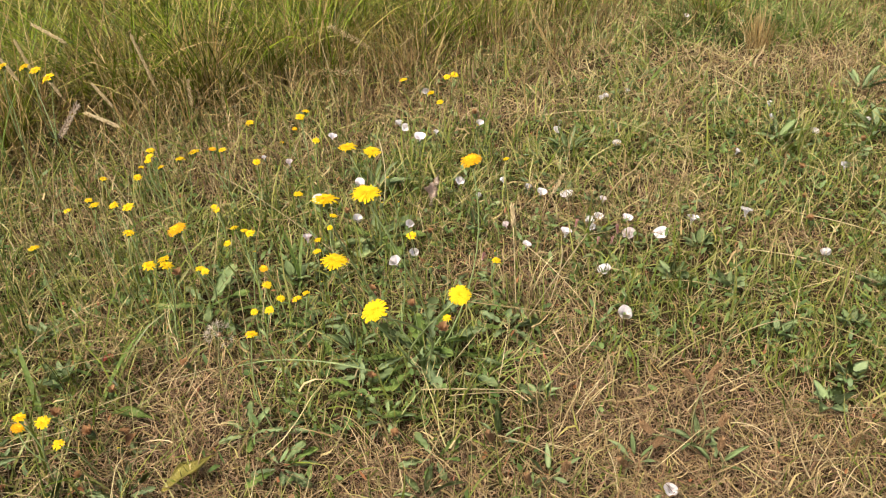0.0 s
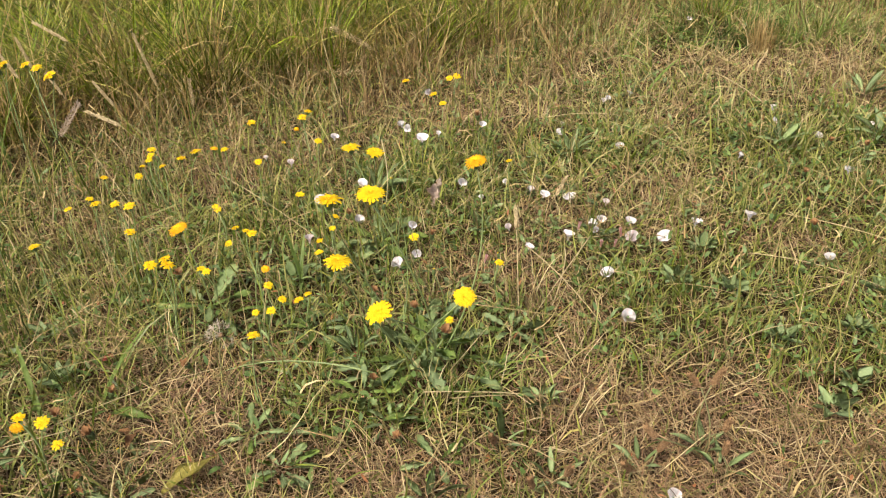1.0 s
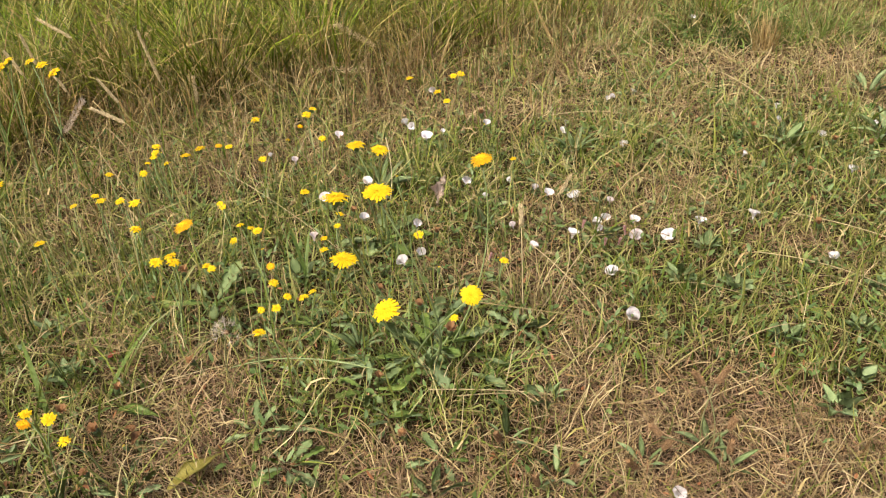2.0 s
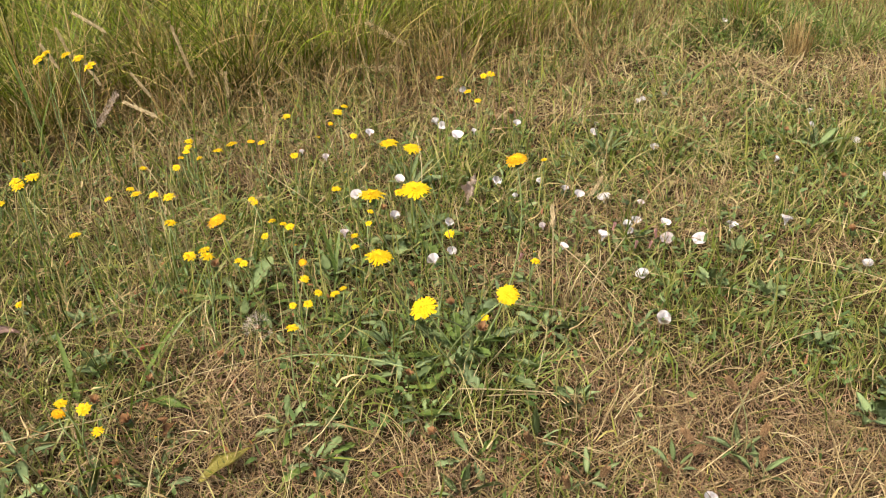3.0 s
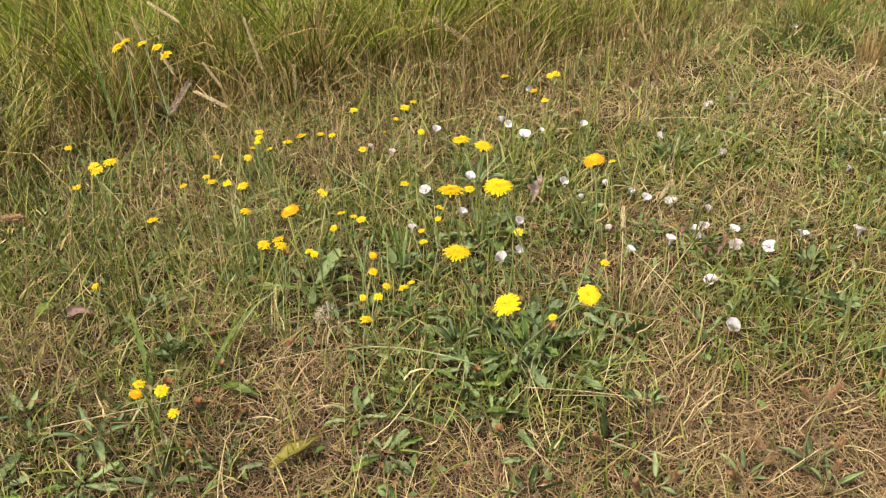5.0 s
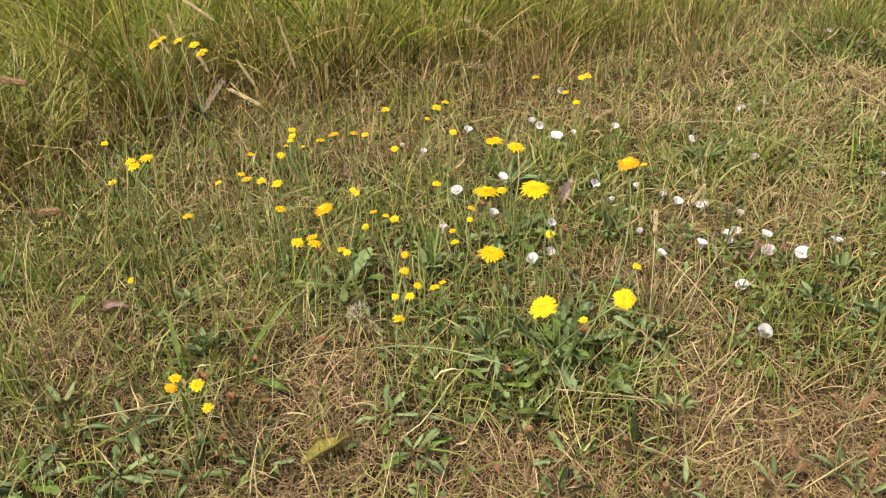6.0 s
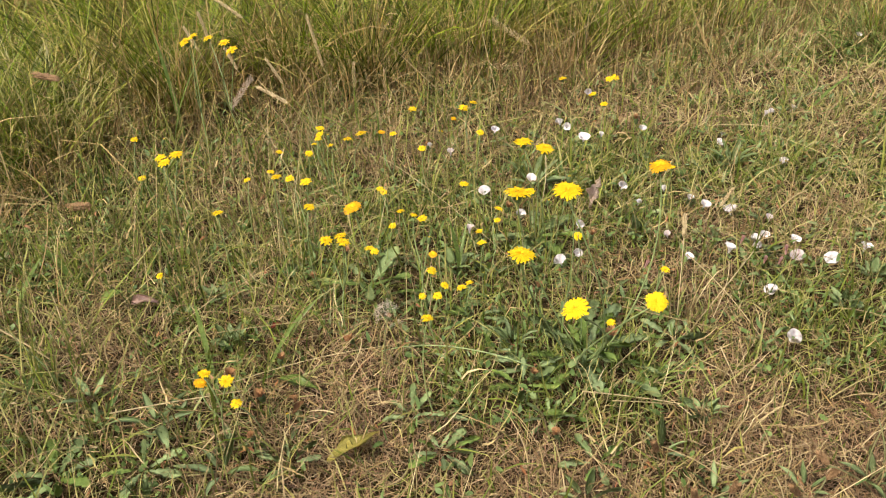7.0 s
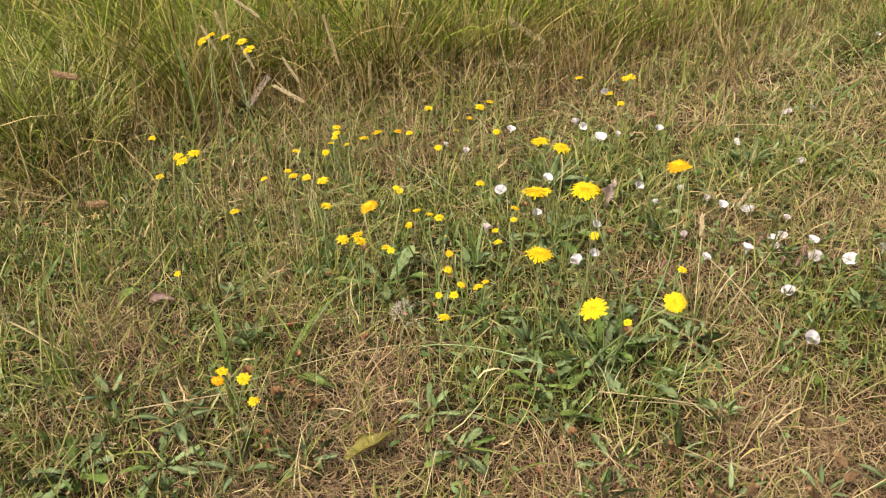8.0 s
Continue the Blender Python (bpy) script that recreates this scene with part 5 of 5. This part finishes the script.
def ribwort(base, *tops):
    """Bare stems with short brown heads."""
    p = thing("ribwort", base[0], base[1], "ribwort plantain stems with ragged brown seed heads", "herb", "ribwort")
    o = Vector((base[0], base[1], p.location.z))
    for x, y, z, dx, dy, dz, L in tops:
        a = Vector((x, y, z)) - o
        stem(p, (pick.uniform(-0.006, 0.006), pick.uniform(-0.006, 0.006), 0.0), a, 0.0012, 0.0010, M_VINE, 0.02)
        q = Vector((dx, dy, dz)).to_track_quat("Z", "Y").to_matrix().to_4x4()
        part("seed_head", spike_mesh(L * 0.8, 0.0036, 110, int(x * 1e4), 0.6), M_BROWN, p, "ragged brown seed head", Matrix.Translation(a) @ q)
    for i in range(5):
        add_leaf(p, LANCES[i % 3], pick.uniform(0.03, 0.045), i * 1.25 + 0.4, M_BRIGHT, pick.uniform(0.2, 0.7))
    return p


ribwort((0.335, 0.905), (0.325, 0.930, 0.105, -0.7, 0.2, 0.8, 0.030), (0.338, 0.930, 0.110, 0.5, 0.2, 0.9, 0.034), (0.262, 0.865, 0.075, -0.5, 0.2, 0.5, 0.022), (0.350, 0.885, 0.070, 0.3, 0.1, 0.8, 0.022))
ribwort((0.352, 0.868), (0.349, 0.862, 0.050, 0.1, 0.1, 0.9, 0.022))
ribwort((0.065, 0.900), (0.056, 0.875, 0.045, -0.3, -0.2, 0.9, 0.024))
ribwort((0.130, 0.835), (0.144, 0.819, 0.048, 0.3, -0.1, 0.9, 0.024), (0.104, 0.804, 0.040, -0.2, -0.1, 0.9, 0.024))
ribwort((0.245, 0.870), (0.231, 0.839, 0.042, -0.5, -0.2, 0.7, 0.026), (0.267, 0.874, 0.042, 0.4, 0.0, 0.8, 0.022))

# ---------------------------------------------------------------- leaf rosettes
for x, y, size, n in ((-0.224, 0.835, 0.055, 8), (-0.712, 0.690, 0.085, 7), (-0.136, 0.985, 0.06, 6), (-0.237, 1.150, 0.06, 6), (0.077, 1.150, 0.06, 6), (-0.09, 0.93, 0.05, 5), (-0.42, 0.78, 0.045, 5), (-0.60, 0.72, 0.06, 6), (-0.02, 0.86, 0.05, 5), (-0.36, 1.12, 0.05, 5)):
    rosette("leaf_rosette", x, y, LOBED, n + 1, size * 0.85, "flat rosette of toothed dull green leaves", rise=(-0.05, 0.35), group="leaf rosettes")
rosette("leaf_rosette", -0.28, 0.895, LOBED, 6, 0.045, "flat rosette of toothed dull green leaves", group="leaf rosettes")
for x, y, size in ((-0.622, 0.80, 0.07), (-0.03, 0.79, 0.055), (-0.50, 0.74, 0.055), (-0.74, 0.83, 0.055)):
    rosette("plantain", x, y, LANCES, 5, size, "ribwort plantain with narrow ribbed green leaves", rise=(0.05, 0.4), group="plantains")
for x, y, size in ((0.90, 1.885, 0.085), (0.95, 2.15, 0.10), (0.674, 1.86, 0.075), (0.206, 1.80, 0.07), (-0.165, 1.09, 0.05), (-0.20, 1.62, 0.08), (0.98, 1.95, 0.08)):
    rosette("plantain", x, y, LANCES, 9, size, "leafy plantain with fresh green spreading leaves", M_BRIGHT, (0.1, 0.6), group="plantains")
for x, y in ((0.50, 1.15), (0.58, 1.05), (0.62, 1.17), (0.53, 0.99), (0.45, 1.28), (0.36, 1.30), (0.66, 1.02), (0.42, 1.40), (0.70, 1.30), (-0.60, 1.00), (-0.68, 1.12), (0.12, 0.98), (-0.30, 1.28), (0.02, 1.46)):
    rosette("creeping_herb", x, y, OVALS + ARROWS, 9, 0.032, "low creeping herb with small pointed green leaves", rise=(0.1, 0.9), group="creeping herbs")

# ---------------------------------------------------------------- fallen leaves, broad blades, loose straws
loose_leaf("dead_leaf", -0.078, 1.535, 0.028, 0.075, 1.25, 0.95, lambda s, u: (0.115 + 0.05 * math.sin(13 * s + 2.5 * u) + 0.04 * math.sin(31 * s + u)) * math.sin(math.pi * min(1, 0.06 + s * 0.94)) + 0.012, M_DEAD, "crumpled pale brown dead leaf standing in grass", 0.8, 0.2, 0.20, 0.7, 3)
loose_leaf("yellowed_leaf", -0.368, 0.782, 0.030, 0.085, 0.88, 0.10, lambda s, u: (0.15 + 0.02 * math.sin(14 * s + u)) * (0.25 + math.sin(math.pi * min(1, s ** 0.8))) * (1 if s < 0.95 else 0.6), M_YELLOW_LEAF, "long yellowed plantain leaf lying on straw", 0.14, -0.3, 0.025, 0.25, 4)
loose_leaf("pink_dead_leaf", -0.800, 1.050, 0.030, 0.050, 0.2, 0.25, lambda s, u: 0.17 * math.sin(math.pi * min(1, 0.06 + s * 0.94)) + 0.01, M_PINK_LEAF, "crumpled pinkish dead leaf on the grass", 0.6, 0.4, 0.06, 0.8, 5)
loose_leaf("red_leaf", -0.553, 1.045, 0.024, 0.021, 0.5, 0.35, lambda s, u: 0.3 * math.sin(math.pi * min(1, 0.06 + s * 0.94)) + 0.01, M_RED_LEAF, "small dark red leaf in the grass", 0.3, 0.0, 0.03, 0.4, 6)
loose_leaf("brown_leaf", -0.445, 0.865, 0.026, 0.034, 2.2, 0.6, lambda s, u: (0.21 + 0.08 * math.sin(15 * s + 3 * u)) * math.sin(math.pi * min(1, 0.06 + s * 0.94)) + 0.01, M_RUST, "small rusty brown dead leaf among straw", 0.9, 0.5, 0.14, 1.0, 7)
loose_leaf("green_leaf", -0.495, 0.935, 0.022, 0.075, -0.25, 0.15, lance_outline(0.11), M_BRIGHT, "broad light green leaf lying in grass", 0.35, 0.2, 0.02, 0.3, 8)
loose_leaf("green_leaf", -0.850, 1.040, 0.034, 0.045, 0.4, 0.5, lambda s, u: 0.3 * math.sin(math.pi * min(1, 0.06 + s * 0.94)) + 0.01, M_BRIGHT, "rounded bright green leaf above the straw", 0.3, 0.1, 0.02, 0.2, 9)
loose_leaf("green_leaf", -0.105, 0.935, 0.022, 0.060, 0.1, 0.1, lance_outline(0.13), M_BRIGHT, "broad light green leaf lying in grass", 0.4, -0.1, 0.02, 0.3, 10)
broad_blade(-0.283, 1.270, 0.135, 0.008, 2.6, 0.15, 0.25, M_BRIGHT, "broad upright bright green grass blade")
broad_blade(-0.290, 1.262, 0.12, 0.006, 1.4, 0.3, 0.3, M_BRIGHT, "broad upright bright green grass blade")
broad_blade(-0.410, 1.195, 0.115, 0.009, -0.1, 0.85, 0.9, M_BRIGHT, "broad arching bright green grass blade")
broad_blade(-1.00, 1.66, 0.28, 0.009, 2.4, 0.15, 0.5, M_BRIGHT, "broad upright bright green grass blade")
broad_blade(-1.02, 1.64, 0.24, 0.008, 0.8, 0.2, 0.5, M_BRIGHT, "broad upright bright green grass blade")
broad_blade(0.41, 2.15, 0.14, 0.011, 0.35, 0.55, 0.5, M_BRIGHT, "broad leaning bright green grass blade")
broad_blade(-0.53, 0.97, 0.15, 0.008, 0.9, 0.5, 0.7, M_BRIGHT, "broad arching bright green grass blade")
broad_blade(-0.60, 0.93, 0.14, 0.008, 2.2, 0.6, 0.6, M_BRIGHT, "broad arching bright green grass blade")
for x, y, length, turn, lean in ((-1.05, 1.45, 0.13, 0.4, 0.7), (-1.08, 1.43, 0.12, 2.6, 0.6), (-1.15, 1.38, 0.12, 0.9, 0.8), (-1.00, 1.02, 0.11, 1.2, 0.5), (-0.95, 1.12, 0.10, 2.9, 0.6), (-0.184, 1.10, 0.045, 1.3, 0.3), (-0.169, 1.075, 0.045, 0.9, 0.4), (-0.195, 1.085, 0.042, 2.4, 0.5)):
    broad_blade(x, y, length, 0.011, turn, lean, 0.5, M_BRIGHT, "broad leaning bright green leaf blade")
straw((-0.189, 1.640, 0.125), (-0.175, 1.539, 0.020), 0.0011, 0.0)
straw((-0.699, 0.985, 0.020), (-0.380, 1.040, 0.080), 0.0007, 0.01)
straw((-0.560, 0.900, 0.030), (-0.340, 1.000, 0.060), 0.0007, 0.01)
straw((0.328, 1.600, 0.080), (0.262, 1.570, 0.010), 0.0013, 0.012)
straw((-0.50, 1.53, 0.10), (-0.21, 1.30, 0.05), 0.0007, 0.012)
straw((0.30, 1.92, 0.045), (0.56, 1.66, 0.02), 0.0010, 0.02)
straw((0.16, 1.93, 0.05), (0.33, 1.94, 0.05), 0.0010, 0.01)
straw((0.10, 1.35, 0.06), (0.24, 1.15, 0.01), 0.0010, 0.01)
straw((0.22, 1.41, 0.045), (0.10, 1.17, 0.015), 0.0011, 0.012)
straw((-0.688, 0.792, 0.045), (-0.522, 0.876, 0.045), 0.0011, 0.004)
straw((-0.974, 0.931, 0.050), (-0.840, 0.885, 0.040), 0.0018, 0.004)
straw((-0.873, 0.969, 0.045), (-0.971, 1.074, 0.030), 0.0012, 0.006)
straw((0.30, 1.05, 0.03), (0.42, 1.12, 0.05), 0.0009, 0.012)
straw((-0.02, 1.21, 0.035), (0.18, 1.18, 0.03), 0.0010, 0.004)
straw((-0.05, 0.985, 0.035), (0.16, 0.985, 0.03), 0.0010, 0.006)
straw((0.60, 1.53, 0.03), (0.80, 1.40, 0.03), 0.0011, 0.012)
for a, b in (((0.181, 0.984, 0.05), (0.211, 0.888, 0.02)),
             ((0.211, 0.888, 0.02), (0.217, 0.816, 0.02)),
             ((0.202, 0.865, 0.045), (0.179, 0.815, 0.02)),
             ((0.062, 0.881, 0.05), (0.139, 0.845, 0.04)),
             ((0.499, 1.378, 0.035), (0.701, 1.284, 0.03)),
             ((0.418, 1.122, 0.03), (0.503, 1.136, 0.06)),
             ((0.336, 1.278, 0.03), (0.452, 1.255, 0.03)),
             ((0.464, 1.246, 0.01), (0.516, 1.289, 0.1)),
             ((0.623, 1.233, 0.01), (0.669, 1.281, 0.08)),
             ((0.533, 1.17, 0.04), (0.638, 1.116, 0.03)),
             ((0.378, 0.926, 0.04), (0.43, 0.913, 0.03)),
             ((0.353, 0.855, 0.02), (0.394, 0.858, 0.05)),
             ((0.373, 0.842, 0.05), (0.423, 0.825, 0.02)),
             ((0.317, 0.98, 0.02), (0.338, 0.979, 0.06)),
             ((0.145, 1.099, 0.06), (0.176, 1.058, 0.02)),
             ((-0.007, 0.968, 0.04), (0.093, 0.99, 0.03)),
             ((0.089, 0.99, 0.03), (0.141, 0.966, 0.03)),
             ((0.29, 1.075, 0.06), (0.279, 1.086, 0.02)),
             ((-0.618, 0.853, 0.03), (-0.555, 0.869, 0.04)),
             ((0.0, 0.893, 0.01), (0.004, 0.935, 0.07)),
             ((0.168, 1.326, 0.07), (0.143, 1.219, 0.02)),
             ((-0.182, 0.885, 0.01), (-0.201, 0.892, 0.07)),
             ((-0.149, 0.9, 0.06), (-0.093, 0.867, 0.02)),
             ((-0.108, 0.837, 0.02), (-0.146, 0.9, 0.05)),
             ((-0.4, 0.979, 0.02), (-0.384, 0.997, 0.07)),
             ((-0.7, 1.044, 0.02), (-0.649, 1.066, 0.06))):
    straw(a, b, 0.0009, 0.007)
straw((-0.12, 1.005, 0.05), (-0.36, 1.02, 0.03), 0.0013, 0.02, M_STEM, "long green stalk bent over the grass")

# ---------------------------------------------------------------- dark tuft and brown tuft on the far side
def tuft(name, x, y, n, spread, length, width, lean, mat, label, curl=0.7):
    a, r = rng.uniform(0, 6.28, n), spread * np.sqrt(rng.random(n))
    px, py = x + r * np.cos(a), y + r * np.sin(a)
    me = blades(px, py, height(px, py), length * rng.uniform(0.5, 1.1, n), width * rng.uniform(0.7, 1.2, n), np.abs(rng.normal(lean, 0.3, n)), rng.normal(curl, 0.4, n), mat, name, 5, heading=a + rng.normal(0, 0.5, n))
    return tagged(new(name, me), label, "grass tuft")


tuft("dark_grass_tuft", 0.715, 2.69, 620, 0.13, 0.15, 0.0050, 1.0, M_DARK, "dark green sprawling tuft of broad grass")
for x, y in ((-1.28, 1.56), (-1.36, 1.46), (-1.42, 1.62)):
    tuft("green_grass_clump", x, y, 200, 0.10, 0.26, 0.0036, 0.30, M_GREEN, "green clump of long arching grass", 0.9)
tuft("brown_grass_tuft", 0.785, 2.515, 170, 0.030, 0.13, 0.0020, 0.05, M_TAN_BLADE, "upright golden brown tuft of dead grass", 0.1)
for x, y, n in ((0.66, 1.84, 70), (-0.12, 1.68, 90), (0.20, 1.78, 70), (0.72, 1.93, 50), (-0.04, 1.62, 60), (0.30, 1.83, 40)):
    tuft("green_grass_tuft", x, y, n, 0.07, 0.09, 0.0042, 0.6, M_GREEN, "fresh green tuft of broad grass blades")
tuft("straw_tuft", -0.045, 0.985, 22, 0.03, 0.085, 0.0018, 0.10, M_PALE, "upright tuft of pale yellow straw in front of leaves")
tuft("straw_tuft", 0.16, 0.97, 20, 0.03, 0.09, 0.0018, 0.15, M_PALE, "upright tuft of pale yellow straw in dry grass")
tuft("straw_tuft", 0.10, 1.24, 26, 0.035, 0.11, 0.0018, 0.12, M_PALE, "upright tuft of pale yellow straw in green grass")

# ---------------------------------------------------------------- pale stalks leaning out of the long grass
LEANING = "pale dry stalk leaning out of the long grass"
for a, b, r, lift in (((-0.281, 2.25, 0.032), (-0.075, 2.30, 0.198), 0.0015, 0.004), ((-0.332, 2.002, 0.03), (-0.435, 2.283, 0.15), 0.0013, 0.012), ((-0.003, 2.356, 0.02), (-0.007, 2.497, 0.11), 0.0015, 0.004),
                      ((-0.019, 2.60, 0.031), (-0.074, 2.70, 0.10), 0.0017, 0.006), ((0.124, 2.516, 0.02), (0.098, 2.585, 0.11), 0.0016, 0.004), ((-0.484, 2.00, 0.053), (-0.634, 2.10, 0.125), 0.0013, 0.0),
                      ((0.551, 2.45, 0.02), (0.479, 2.598, 0.07), 0.0016, 0.004), ((0.491, 2.418, 0.02), (0.405, 2.518, 0.06), 0.0015, 0.003), ((0.673, 2.36, 0.02), (0.534, 2.467, 0.05), 0.0016, 0.003),
                      ((0.373, 2.19, 0.02), (0.292, 2.411, 0.08), 0.0012, 0.01), ((0.747, 2.509, 0.02), (0.721, 2.594, 0.08), 0.0017, 0.004), ((0.702, 2.70, 0.03), (0.588, 2.75, 0.05), 0.0018, 0.006),
                      ((-0.095, 2.45, 0.036), (-0.144, 2.50, 0.118), 0.0014, 0.012), ((-0.253, 2.50, 0.061), (-0.265, 2.50, 0.143), 0.0014, 0.006), ((-0.515, 2.20, 0.03), (-0.487, 2.20, 0.17), 0.0014, 0.02),
                      ((0.687, 2.074, 0.03), (0.573, 2.317, 0.03), 0.0011, 0.01), ((0.957, 2.023, 0.03), (0.849, 2.146, 0.03), 0.0012, 0.01)):
    straw(a, b, r, lift, label=LEANING)
straw((0.447, 2.326, 0.025), (0.33, 2.37, 0.025), 0.0018, 0.022, M_BRIGHT, "green grass stalk arching low over straw")
tuft("green_grass_tuft", -0.03, 1.03, 90, 0.09, 0.09, 0.0032, 0.5, M_FRESH, "fresh green grass blades growing through a rosette")
tuft("green_grass_tuft", -0.13, 1.10, 45, 0.06, 0.09, 0.0032, 0.5, M_FRESH, "fresh green grass blades growing through a rosette")
tuft("green_grass_tuft", 0.95, 2.64, 160, 0.12, 0.12, 0.0045, 0.6, M_FRESH, "fresh green tuft of broad grass blades")
tuft("green_grass_tuft", 0.90, 1.90, 60, 0.08, 0.09, 0.0045, 0.5, M_FRESH, "fresh green tuft of broad grass blades")
